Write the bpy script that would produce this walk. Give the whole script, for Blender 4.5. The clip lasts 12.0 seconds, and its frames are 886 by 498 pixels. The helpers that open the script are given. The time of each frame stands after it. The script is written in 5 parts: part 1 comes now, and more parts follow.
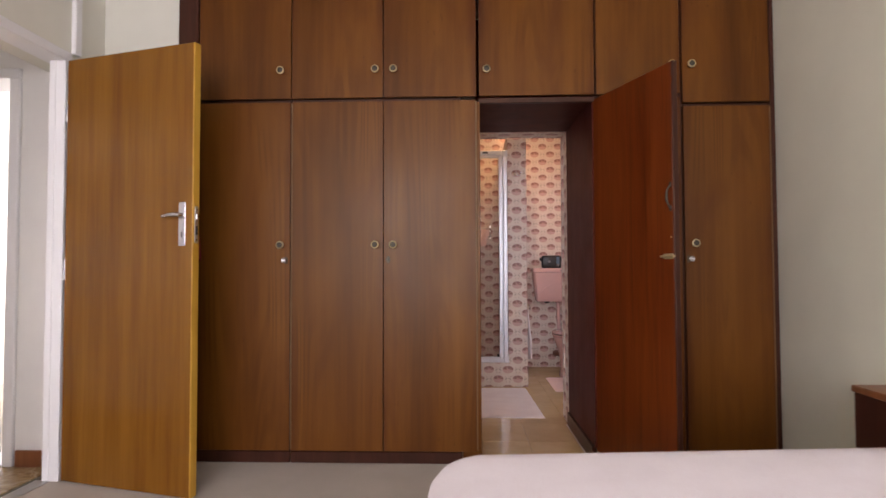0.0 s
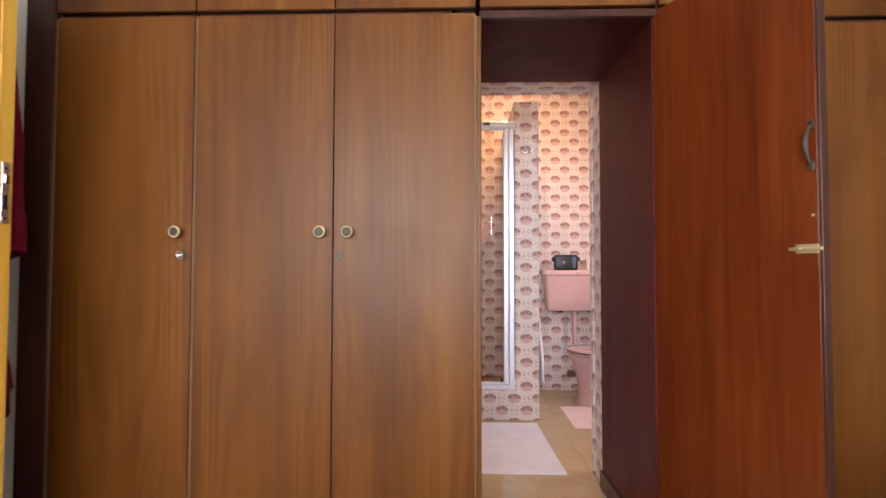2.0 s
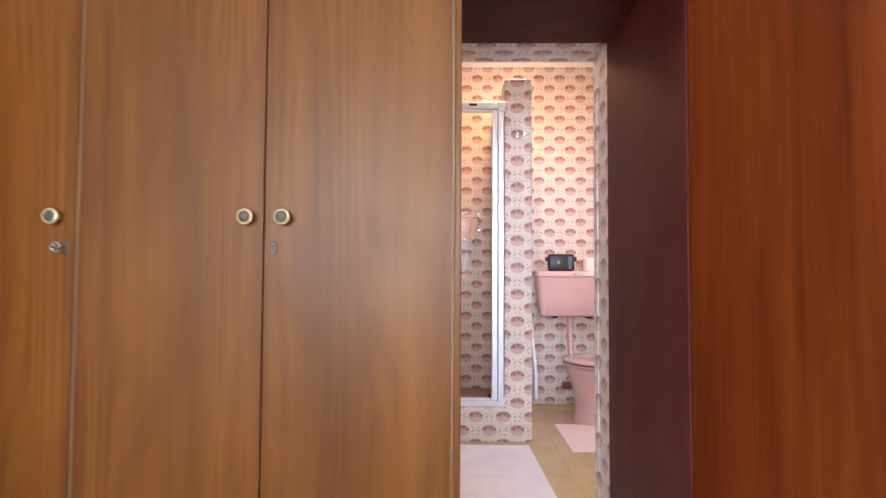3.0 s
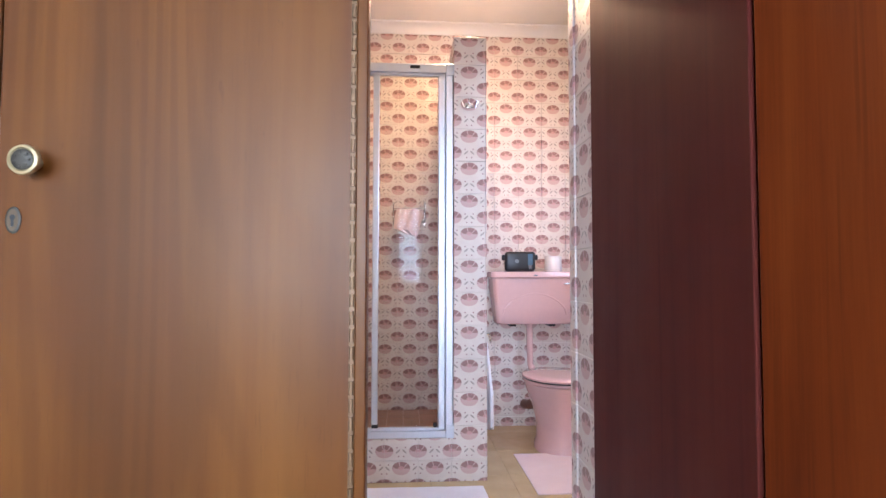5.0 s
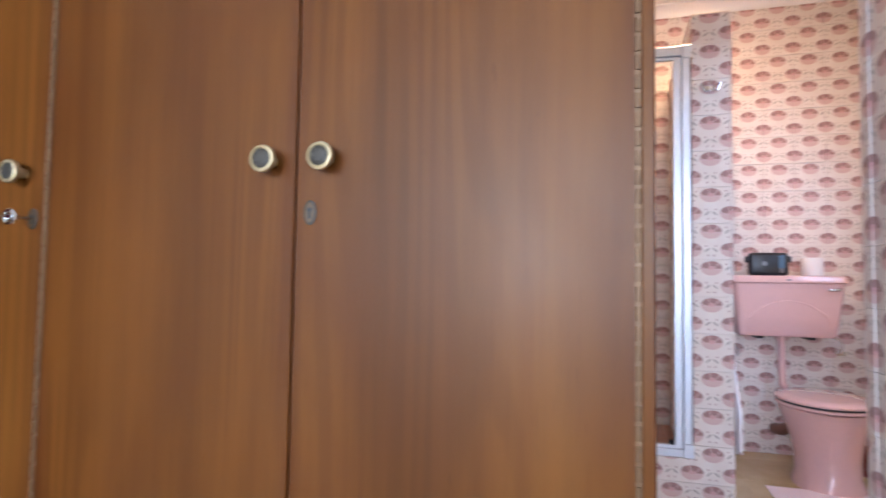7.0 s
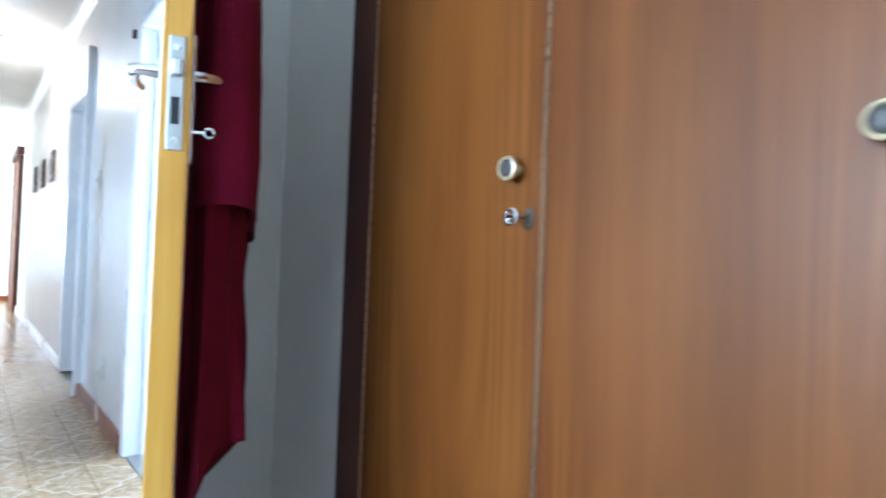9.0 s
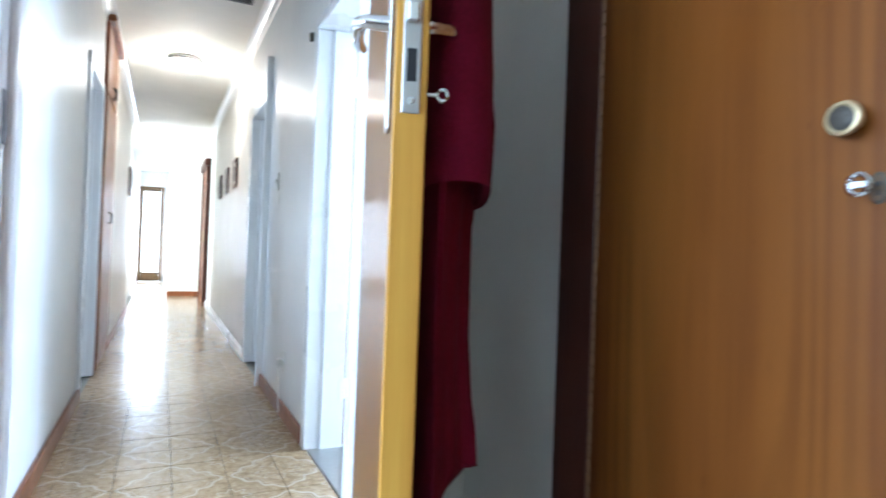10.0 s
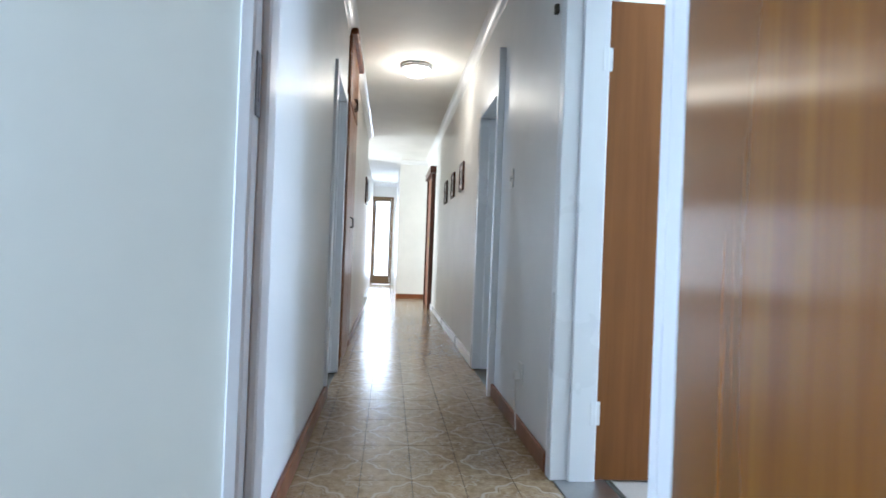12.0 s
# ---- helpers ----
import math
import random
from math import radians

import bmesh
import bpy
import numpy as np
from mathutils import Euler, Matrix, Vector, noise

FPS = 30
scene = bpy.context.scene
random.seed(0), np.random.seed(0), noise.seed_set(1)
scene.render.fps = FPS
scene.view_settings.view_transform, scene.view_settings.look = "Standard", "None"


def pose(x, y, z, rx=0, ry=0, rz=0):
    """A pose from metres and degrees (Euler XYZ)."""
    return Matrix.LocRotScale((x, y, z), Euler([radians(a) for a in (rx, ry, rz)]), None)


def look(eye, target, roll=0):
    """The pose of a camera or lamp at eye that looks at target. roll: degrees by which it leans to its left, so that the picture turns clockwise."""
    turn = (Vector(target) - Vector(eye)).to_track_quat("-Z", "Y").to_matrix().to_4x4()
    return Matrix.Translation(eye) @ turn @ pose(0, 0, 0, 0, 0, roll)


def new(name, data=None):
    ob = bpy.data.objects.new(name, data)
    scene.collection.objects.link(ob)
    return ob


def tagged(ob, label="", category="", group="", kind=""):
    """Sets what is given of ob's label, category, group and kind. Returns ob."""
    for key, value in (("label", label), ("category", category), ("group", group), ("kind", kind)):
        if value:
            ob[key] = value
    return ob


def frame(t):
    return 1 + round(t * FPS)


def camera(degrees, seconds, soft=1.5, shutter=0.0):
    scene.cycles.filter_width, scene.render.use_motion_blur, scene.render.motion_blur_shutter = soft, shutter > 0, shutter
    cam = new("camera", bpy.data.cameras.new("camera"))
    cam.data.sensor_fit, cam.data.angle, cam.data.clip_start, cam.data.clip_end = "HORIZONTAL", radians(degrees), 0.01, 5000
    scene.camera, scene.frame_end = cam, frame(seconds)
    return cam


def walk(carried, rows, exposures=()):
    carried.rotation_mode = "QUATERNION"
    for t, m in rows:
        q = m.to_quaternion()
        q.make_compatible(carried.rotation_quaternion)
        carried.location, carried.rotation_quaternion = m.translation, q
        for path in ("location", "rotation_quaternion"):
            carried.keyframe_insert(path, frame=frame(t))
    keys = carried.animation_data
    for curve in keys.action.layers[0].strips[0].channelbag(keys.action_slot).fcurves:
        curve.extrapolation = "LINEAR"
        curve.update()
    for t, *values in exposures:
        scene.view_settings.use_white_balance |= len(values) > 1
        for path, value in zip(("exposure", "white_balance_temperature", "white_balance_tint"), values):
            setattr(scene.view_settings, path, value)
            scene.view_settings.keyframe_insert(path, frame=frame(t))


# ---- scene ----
cam = camera(75.0, 12.0, 1.5, 0.5)

PATH = [
    (0, (0.119, 0.021, 1.025), (0.045, 2.019, 1.094), -0.2),
    (0.5, (0.097, 0.305, 1.032), (0.027, 2.303, 1.103), -0.2),
    (1, (0.099, 0.543, 1.017), (0.029, 2.54, 1.093), -0.0),
    (1.5, (0.138, 0.831, 1.023), (0.071, 2.829, 1.098), 0.0),
    (2, (0.14, 1.081, 1.019), (0.072, 3.078, 1.096), 0.1),
    (2.5, (0.136, 1.325, 1.010), (0.077, 3.323, 1.096), 0.1),
    (3, (0.182, 1.573, 1.013), (0.15, 3.571, 1.095), 0.3),
    (3.5, (0.199, 1.79, 1.012), (0.224, 3.787, 1.1), 0.2),
    (3.7, (0.195, 1.884, 1.02), (0.257, 3.881, 1.104), 0.3),
    (5.3, (0.267, 2.252, 0.99), (0.398, 4.245, 1.086), 0.1),
    (5.5, (0.267, 2.254, 0.986), (0.362, 4.249, 1.082), 0.3),
    (6, (0.238, 2.268, 0.984), (0.204, 4.265, 1.083), 0.5),
    (6.5, (0.192, 2.285, 0.979), (-0.077, 4.264, 1.084), 0.5),
    (7, (0.15, 2.299, 0.977), (-0.408, 4.216, 1.083), 0.9),
    (7.2, (0.139, 2.301, 0.973), (-0.534, 4.182, 1.08), 1.0),
    (8.8, (-0.145, 2.367, 1.005), (-1.609, 3.729, 1.037), 2.0),
    (9, (-0.196, 2.363, 1.004), (-1.733, 3.643, 1.033), 2.2),
    (9.5, (-0.340, 2.346, 1.0), (-2.022, 3.427, 1.019), 2.2),
    (10, (-0.455, 2.332, 0.979), (-2.254, 3.209, 0.993), 2.1),
    (10.5, (-0.549, 2.356, 0.97), (-2.448, 2.981, 0.982), 2.2),
    (11, (-0.633, 2.354, 0.965), (-2.589, 2.771, 0.973), 2.1),
    (11.5, (-0.762, 2.306, 0.959), (-2.741, 2.589, 0.965), 2.1),
    (12, (-0.873, 2.272, 0.947), (-2.864, 2.459, 0.956), 2.2),
]
walk(cam, [(t, look(eye, target, roll)) for t, eye, target, roll in PATH],
     [(0, -.45, 7200, 30), (1.2, -.05, 7050, 29), (2.5, .65, 6350, 21), (3.5, .75, 5900, 17), (5.5, .65, 5350, 16), (7.2, .52, 5400, 17), (8.8, 1.1, 4550, 9), (9.6, .88, 4750, 8), (10.6, .3, 4900, 8), (12, -.25, 4950, 9)])

# ---------------------------------------------------------------- light
world = bpy.data.worlds.new("world")
scene.world = world
world.use_nodes = True
wn = world.node_tree
sky = wn.nodes.new("ShaderNodeTexSky")
sky.sky_type, sky.sun_disc = "NISHITA", False
sky.sun_elevation, sky.sun_rotation = radians(48), radians(20)
wn.links.new(sky.outputs[0], wn.nodes["Background"].inputs[0])
wn.nodes["Background"].inputs[1].default_value = 0.12


def lamp(name, kind, m, energy, color, size=(1, 1), angle=0.5):
    data = bpy.data.lights.new(name, kind)
    data.energy, data.color = energy, color
    if kind == "AREA":
        data.shape, data.size, data.size_y = "RECTANGLE", size[0], size[1]
    elif kind == "SUN":
        data.angle = radians(angle)
    else:
        data.shadow_soft_size = size[0]
    ob = new(name, data)
    ob.matrix_world = m
    return ob


DAY = (0.82, 0.91, 1.0)
lamp("sun", "SUN", pose(0, 0, 9, 42, 0, 20), 3.0, (1, .95, .87))
# daylight in the window openings
lamp("window_light_bedroom", "AREA", look((-.45, -2.36, 1.55), (-.4, 3, 1.3)), 185, DAY, (1.9, 1.25))
# added fill light; no window is known in the bedroom's east wall
lamp("window_light_bedroom_east", "AREA", look((1.71, -1.2, 1.55), (-1.0, 1.5, 1.2)), 22, DAY, (1.4, 1.25))
# added to brighten mat and kerb; the real daylight arrives through the doorway
lamp("window_light_bathroom", "AREA", look((1.72, 4.75, 1.6), (.4, 5.0, .9)), 9, (.70, .80, 1.0), (.7, .7))
lamp("window_light_room_b", "AREA", look((-3.3, 6.3, 1.5), (-3.0, 3, 1.2)), 210, (.80, .89, 1.0), (1.6, 1.2))
# assumed daylight; no window of this room is known
lamp("window_light_room_c", "AREA", look((-5.4, 6.3, 1.5), (-5.4, 3, 1.2)), 40, DAY, (1.2, 1.2))
lamp("window_light_room_l", "AREA", look((-4.8, -1.9, 1.5), (-4.8, 2, 1.2)), 90, DAY, (1.6, 1.3))
lamp("window_light_lounge", "AREA", look((-11.2, -1.4, 1.5), (-11.2, 3, 1.0)), 300, (1, .93, .76), (2.6, 2.0))
lamp("window_light_far_door", "AREA", look((-16.2, 2.07, 1.25), (-10, 2.3, .6)), 45, (1, .98, .93), (.5, 2.0))
# electric lamps
lamp("bathroom_bulb", "POINT", pose(.58, 5.25, 2.46), 6, (1, .58, .27), (.06, .06))
lamp("bathroom_lamp_glow", "AREA", pose(.58, 5.25, 2.58), 12, (1, .58, .27), (.2, .2))
lamp("corridor_bulb", "POINT", pose(-6.40, 2.47, 2.46), 19, (1, .80, .54), (.08, .08))

# ---------------------------------------------------------------- materials


class Nodes:
    """A short way to write node trees."""

    def __init__(self, name):
        self.mat = bpy.data.materials.new(name)
        self.mat.use_nodes = True
        self.t = self.mat.node_tree
        self.bsdf = self.t.nodes["Principled BSDF"]

    def put(self, sock, v):
        if isinstance(v, bpy.types.NodeSocket):
            self.t.links.new(v, sock)
        else:
            sock.default_value = v

    def math(self, op, a, b=0.0, c=0.0):
        n = self.t.nodes.new("ShaderNodeMath")
        n.operation = op
        for s, v in zip(n.inputs, (a, b, c)):
            self.put(s, v)
        return n.outputs[0]

    def mix(self, f, a, b, blend="MIX"):
        n = self.t.nodes.new("ShaderNodeMix")
        n.data_type, n.blend_type = "RGBA", blend
        for s, v in ((n.inputs[0], f), (n.inputs[6], a), (n.inputs[7], b)):
            self.put(s, (*v, 1) if isinstance(v, tuple) and len(v) == 3 else v)
        return n.outputs[2]

    def coord(self, scale=(1, 1, 1), shuffle=0.0):
        n = self.t.nodes.new("ShaderNodeTexCoord").outputs["Object"]
        m = self.t.nodes.new("ShaderNodeVectorMath")
        m.operation = "ADD"
        self.t.links.new(n, m.inputs[0])
        if shuffle:
            r = self.t.nodes.new("ShaderNodeObjectInfo").outputs["Random"]
            k = self.t.nodes.new("ShaderNodeCombineXYZ")
            for i, f in enumerate((1.0, .7, 1.9)):
                self.put(k.inputs[i], self.math("MULTIPLY", r, f * shuffle))
            self.t.links.new(k.outputs[0], m.inputs[1])
        g = self.t.nodes.new("ShaderNodeVectorMath")
        g.operation = "MULTIPLY"
        self.t.links.new(m.outputs[0], g.inputs[0])
        g.inputs[1].default_value = scale
        return g.outputs[0]

    def noise(self, vec, scale, detail=4.0, rough=.55, distort=0.0):
        n = self.t.nodes.new("ShaderNodeTexNoise")
        self.put(n.inputs["Vector"], vec)
        n.inputs["Scale"].default_value, n.inputs["Detail"].default_value = scale, detail
        n.inputs["Roughness"].default_value, n.inputs["Distortion"].default_value = rough, distort
        return n.outputs["Fac"]

    def ramp(self, f, *stops):
        n = self.t.nodes.new("ShaderNodeValToRGB")
        e = n.color_ramp.elements
        while len(e) < len(stops):
            e.new(.5)
        for k, (p, c) in zip(e, stops):
            k.position, k.color = p, (*c, 1)
        self.put(n.inputs[0], f)
        return n.outputs[0]

    def step(self, x, a, b):
        n = self.t.nodes.new("ShaderNodeMapRange")
        n.interpolation_type = "SMOOTHSTEP"
        for s, v in zip(n.inputs, (x, a, b, 0.0, 1.0)):
            self.put(s, v)
        return n.outputs[0]

    def sep(self, vec):
        n = self.t.nodes.new("ShaderNodeSeparateXYZ")
        self.put(n.inputs[0], vec)
        return n.outputs

    def bump(self, h, strength=.2, dist=.002):
        n = self.t.nodes.new("ShaderNodeBump")
        n.inputs["Strength"].default_value, n.inputs["Distance"].default_value = strength, dist
        self.put(n.inputs["Height"], h)
        self.t.links.new(n.outputs[0], self.bsdf.inputs["Normal"])

    def done(self, color=None, rough=.5, metal=0.0, **more):
        b = self.bsdf.inputs
        if color is not None:
            self.put(b["Base Color"], (*color, 1) if isinstance(color, tuple) else color)
        self.put(b["Roughness"], rough)
        self.put(b["Metallic"], metal)
        for k, v in more.items():
            self.put(b[k.replace("_", " ")], v)
        return self.mat


def wood(name, dark, mid, light, rough=.3, coat=.1, spec=.35, bands=7.0, contrast=1.0, tint=None, amber=(1, .88, .72), lines=.45, curl=0.0, across=0.0, fine=.16, stain=None):
    """Varnished veneer with its grain along z; bands: how many streaks to the metre, tint: a second hue in broad patches,
    stain: a darker hue rubbed in along the side edges of a door, across: how far highlights spread across the grain."""
    n = Nodes(name)
    band = n.noise(n.coord((1, 1, .045), 7), bands, 4, .6, 0 if across else .7)
    grain = n.noise(n.coord((1, 1, .03), 3), bands * 9, 4, .65)
    figure = n.noise(n.coord((1, 1, .22), 5), 3.2, 3, .5, 0 if across else 1.3)
    f = n.math("ADD", n.math("MULTIPLY", band, .66 - fine), n.math("ADD", n.math("MULTIPLY", grain, fine), n.math("MULTIPLY", figure, .34)))
    f = n.math("MULTIPLY_ADD", n.math("SUBTRACT", f, .5), contrast, .5)
    c = n.ramp(f, (.36, dark), (.50, mid), (.66, light))
    if curl:
        # cathedral figure: thin contours of a slow, tall noise
        h = n.noise(n.coord((1, 1, .085), 5), 3.1, 2, .4, .3)
        ridge = n.step(n.math("ABSOLUTE", n.math("SINE", n.math("MULTIPLY", h, 70))), .55, 1.0)
        patch = n.step(n.noise(n.coord((1, 1, .5), 9), 2.6, 2), .42, .62)
        c = n.mix(n.math("MULTIPLY", n.math("MULTIPLY", ridge, curl), patch), c, dark)
        fleck = n.step(n.noise(n.coord((1, 1, .35), 8), 48, 2, .5), .70, .78)
        c = n.mix(n.math("MULTIPLY", fleck, .4), c, dark)
    if tint:
        c = n.mix(n.math("MULTIPLY", n.step(n.noise(n.coord((1, 1, .30), 6), 3.4, 3, .55, .8), .52, .78), .7), c, tint)
        pore = n.step(n.noise(n.coord((1, 1, .07), 4), 210, 2, .6), .60, .72)
        c = n.mix(n.math("MULTIPLY", pore, .18), c, dark)
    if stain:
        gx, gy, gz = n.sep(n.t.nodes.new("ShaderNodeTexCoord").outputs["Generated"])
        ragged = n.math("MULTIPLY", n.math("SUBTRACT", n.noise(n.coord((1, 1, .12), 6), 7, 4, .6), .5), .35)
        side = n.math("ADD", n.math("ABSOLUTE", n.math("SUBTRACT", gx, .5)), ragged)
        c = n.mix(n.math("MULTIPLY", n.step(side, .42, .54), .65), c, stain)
    streak = n.step(n.noise(n.coord((1, 1, .025), 2), bands * 3.2, 2, .5), .62, .74)
    c = n.mix(n.math("MULTIPLY", streak, lines), c, dark)
    r = rough if across else n.math("MULTIPLY_ADD", n.noise(n.coord(), 5, 3), .2, rough - .1)
    if across:
        up = n.t.nodes.new("ShaderNodeCombineXYZ")
        up.inputs[2].default_value = 1
        n.put(n.bsdf.inputs["Tangent"], up.outputs[0])
        n.put(n.bsdf.inputs["Anisotropic"], across)
        n.put(n.bsdf.inputs["Anisotropic Rotation"], .25)
    return n.done(c, r, 0, Coat_Weight=coat, Coat_Roughness=.12, Specular_IOR_Level=spec, Specular_Tint=(*amber, 1))


def paint(name, color, rough=.5, bumpy=.12, spread=.06, scale=1.4):
    n = Nodes(name)
    big = n.noise(n.coord(), scale, 4, .6)
    small = n.noise(n.coord(), 55, 3, .6)
    lo, hi = tuple(c * (1 - spread) for c in color), tuple(min(1, c * (1 + spread)) for c in color)
    c = n.ramp(big, (.3, lo), (.7, hi))
    n.bump(small, bumpy, .002)
    return n.done(c, n.math("MULTIPLY_ADD", big, .2, rough - .1))


def plain(name, color, rough=.4, metal=0.0, **more):
    n = Nodes(name)
    k = n.noise(n.coord((1, 1, 1), 3), 40, 3)
    c = n.mix(n.math("MULTIPLY", k, .25), color, tuple(x * .7 for x in color))
    return n.done(c, n.math("MULTIPLY_ADD", k, .2, max(.02, rough - .1)), metal, **more)


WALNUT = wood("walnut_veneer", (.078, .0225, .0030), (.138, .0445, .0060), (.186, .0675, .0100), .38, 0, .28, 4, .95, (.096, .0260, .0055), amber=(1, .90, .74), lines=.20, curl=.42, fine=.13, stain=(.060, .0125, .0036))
FRAME_WOOD = wood("dark_stained_frame", (.028, .008, .005), (.050, .014, .009), (.075, .024, .014), .36, 0, .35, 12)
RED_WOOD = wood("red_brown_varnish", (.070, .0105, .0024), (.128, .0225, .0038), (.180, .040, .0068), .34, 0, .36, 22, .9, lines=.5)
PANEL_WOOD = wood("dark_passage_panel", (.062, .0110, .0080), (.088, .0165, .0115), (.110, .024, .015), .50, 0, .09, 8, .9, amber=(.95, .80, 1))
DOOR_WOOD = wood("golden_brown_veneer", (.132, .043, .0034), (.195, .073, .0062), (.250, .104, .0105), .26, 0, .55, 14, 1.0, lines=.3, across=.88)
EDGE_WOOD = wood("ochre_door_edge", (.36, .17, .018), (.50, .26, .034), (.60, .35, .058), .4, 0, .35, 20)
LIGHT_WOOD = wood("honey_veneer", (.145, .050, .012), (.205, .076, .018), (.255, .102, .028), .35, 0, .35, 10, .8)
SKIRT_WOOD = wood("skirting_wood", (.13, .042, .016), (.20, .070, .028), (.27, .105, .046), .35, 0, .35, 14)
# paler olive-brown wood for the frame of the far glass door
GARDEN_WOOD = wood("olive_brown_door_frame", (.10, .060, .026), (.165, .105, .048), (.21, .14, .07), .45, 0, .3, 14)
WALL = paint("warm_white_wall", (.73, .72, .63), .5)
WALL_GREY = paint("grey_white_wall", (.70, .69, .57), .5)
CORRIDOR_WALL = paint("glossy_cream_wall", (.78, .765, .73), .42, .03)
CEIL = paint("ceiling_white", (.80, .79, .75), .7)
TRIM = paint("white_gloss_trim", (.80, .80, .80), .30, .0, .03)
FLOOR_GROUT = paint("dark_floor_grout", (.13, .12, .095), .8, .2)
GROUT = paint("tile_grout", (.70, .63, .58), .8, .2)
BRASS = plain("aged_brass", (.60, .48, .27), .42, .6)
HINGE = plain("dull_hinge_metal", (.19, .105, .045), .5, .3)
BRASS_DARK = plain("blackened_brass", (.06, .05, .035), .5, .3)
KEY_PLATE = plain("worn_key_plate", (.12, .078, .040), .6, .2)
CHROME = plain("chrome", (.72, .72, .73), .14, 1)
STEEL = plain("brushed_steel", (.55, .55, .54), .35, 1)
ALU = plain("silver_aluminium", (.70, .74, .80), .38, .75)
BLACK = plain("black_plastic", (.014, .015, .018), .35)
GREY_PLASTIC = plain("grey_plastic", (.20, .20, .21), .4)
WHITE_PLASTIC = plain("white_plastic", (.78, .76, .70), .35)
PINK = plain("pink_ceramic", (.72, .47, .445), .12, 0, Coat_Weight=.6, Coat_Roughness=.05)
PAPER = paint("white_paper", (.82, .80, .79), .9)


def make_bath_tile():
    n = Nodes("flower_bowl_tile")
    s = 1 / .163
    x, y, z = n.sep(n.coord((s, s, s)))
    low = n.math("LESS_THAN", y, 0.0)
    u = n.math("SUBTRACT", n.math("FRACT", n.math("ADD", n.math("ADD", x, 1.5), n.math("MULTIPLY", low, .5))), .5)
    v = n.math("SUBTRACT", n.math("FRACT", n.math("ADD", n.math("MULTIPLY", y, 2), 2)), .5)
    v = n.math("MULTIPLY", v, .5)
    top = n.math("GREATER_THAN", v, .03)
    hgt = n.math("MULTIPLY_ADD", top, -.02, .205)
    r = n.math("SQRT", n.math("ADD", n.math("POWER", n.math("ABSOLUTE", n.math("DIVIDE", u, .27)), 2.2),
                              n.math("POWER", n.math("ABSOLUTE", n.math("DIVIDE", n.math("SUBTRACT", v, .03), hgt)), 2.0)))
    bowl = n.math("SUBTRACT", 1.0, n.step(r, .93, 1.05))
    ang = n.math("ARCTAN2", n.math("ADD", v, .07), u)
    petal = n.step(n.math("ABSOLUTE", n.math("SINE", n.math("MULTIPLY", ang, 3.5))), .10, .30)
    fan = n.math("MULTIPLY", n.step(v, .0, .03), petal)
    heart = n.math("SUBTRACT", 1.0, n.step(n.math("SQRT", n.math("ADD", n.math("POWER", u, 2.0), n.math("POWER", n.math("MULTIPLY", n.math("SUBTRACT", v, .03), 1.5), 2.0))), .07, .10))
    n1 = n.noise(n.coord((1, 1, 1), 9), 12, 3)
    ground = n.ramp(n1, (.3, (.70, .63, .57)), (.7, (.77, .71, .655)))
    body = n.mix(n.noise(n.coord((1, 1, 1), 3), 60, 3), (.62, .44, .41), (.58, .40, .375))
    rose = n.mix(n.noise(n.coord((1, 1, 1), 3), 90, 2), (.28, .155, .140), (.36, .205, .185))
    inner = n.mix(fan, body, rose)
    inner = n.mix(n.math("MULTIPLY", heart, .8), inner, (.60, .34, .325))
    # small leaf strokes between the bowls
    au = n.math("SUBTRACT", n.math("ABSOLUTE", u), .405)
    p = n.math("ADD", n.math("MULTIPLY", au, .75), n.math("MULTIPLY", n.math("SUBTRACT", v, .02), .66))
    q = n.math("SUBTRACT", n.math("MULTIPLY", n.math("SUBTRACT", v, .02), .75), n.math("MULTIPLY", au, .66))
    leaf = n.math("SQRT", n.math("ADD", n.math("POWER", n.math("DIVIDE", p, .085), 2.0), n.math("POWER", n.math("DIVIDE", q, .024), 2.0)))
    leaf = n.math("SUBTRACT", 1.0, n.step(leaf, .8, 1.2))
    d1 = n.math("SQRT", n.math("ADD", n.math("POWER", n.math("SUBTRACT", au, -.03), 2.0), n.math("POWER", n.math("SUBTRACT", v, .13), 2.0)))
    d2 = n.math("SQRT", n.math("ADD", n.math("POWER", n.math("SUBTRACT", au, .02), 2.0), n.math("POWER", n.math("ADD", v, .13), 2.0)))
    dots = n.math("SUBTRACT", 1.0, n.step(n.math("MINIMUM", d1, d2), .018, .030))
    c = n.mix(n.math("MULTIPLY", leaf, .85), ground, (.33, .29, .25))
    c = n.mix(n.math("MULTIPLY", dots, .8), c, (.34, .19, .18))
    c = n.mix(bowl, c, inner)
    c = n.mix(n.math("MULTIPLY", n.noise(n.coord((1, 1, 1), 30), 5, 2), .10), c, (.5, .42, .36))
    n.bump(n.noise(n.coord((1, 1, 1), 5), 14, 2), .05, .002)
    return n.done(c, .34, 0, Specular_IOR_Level=.3)


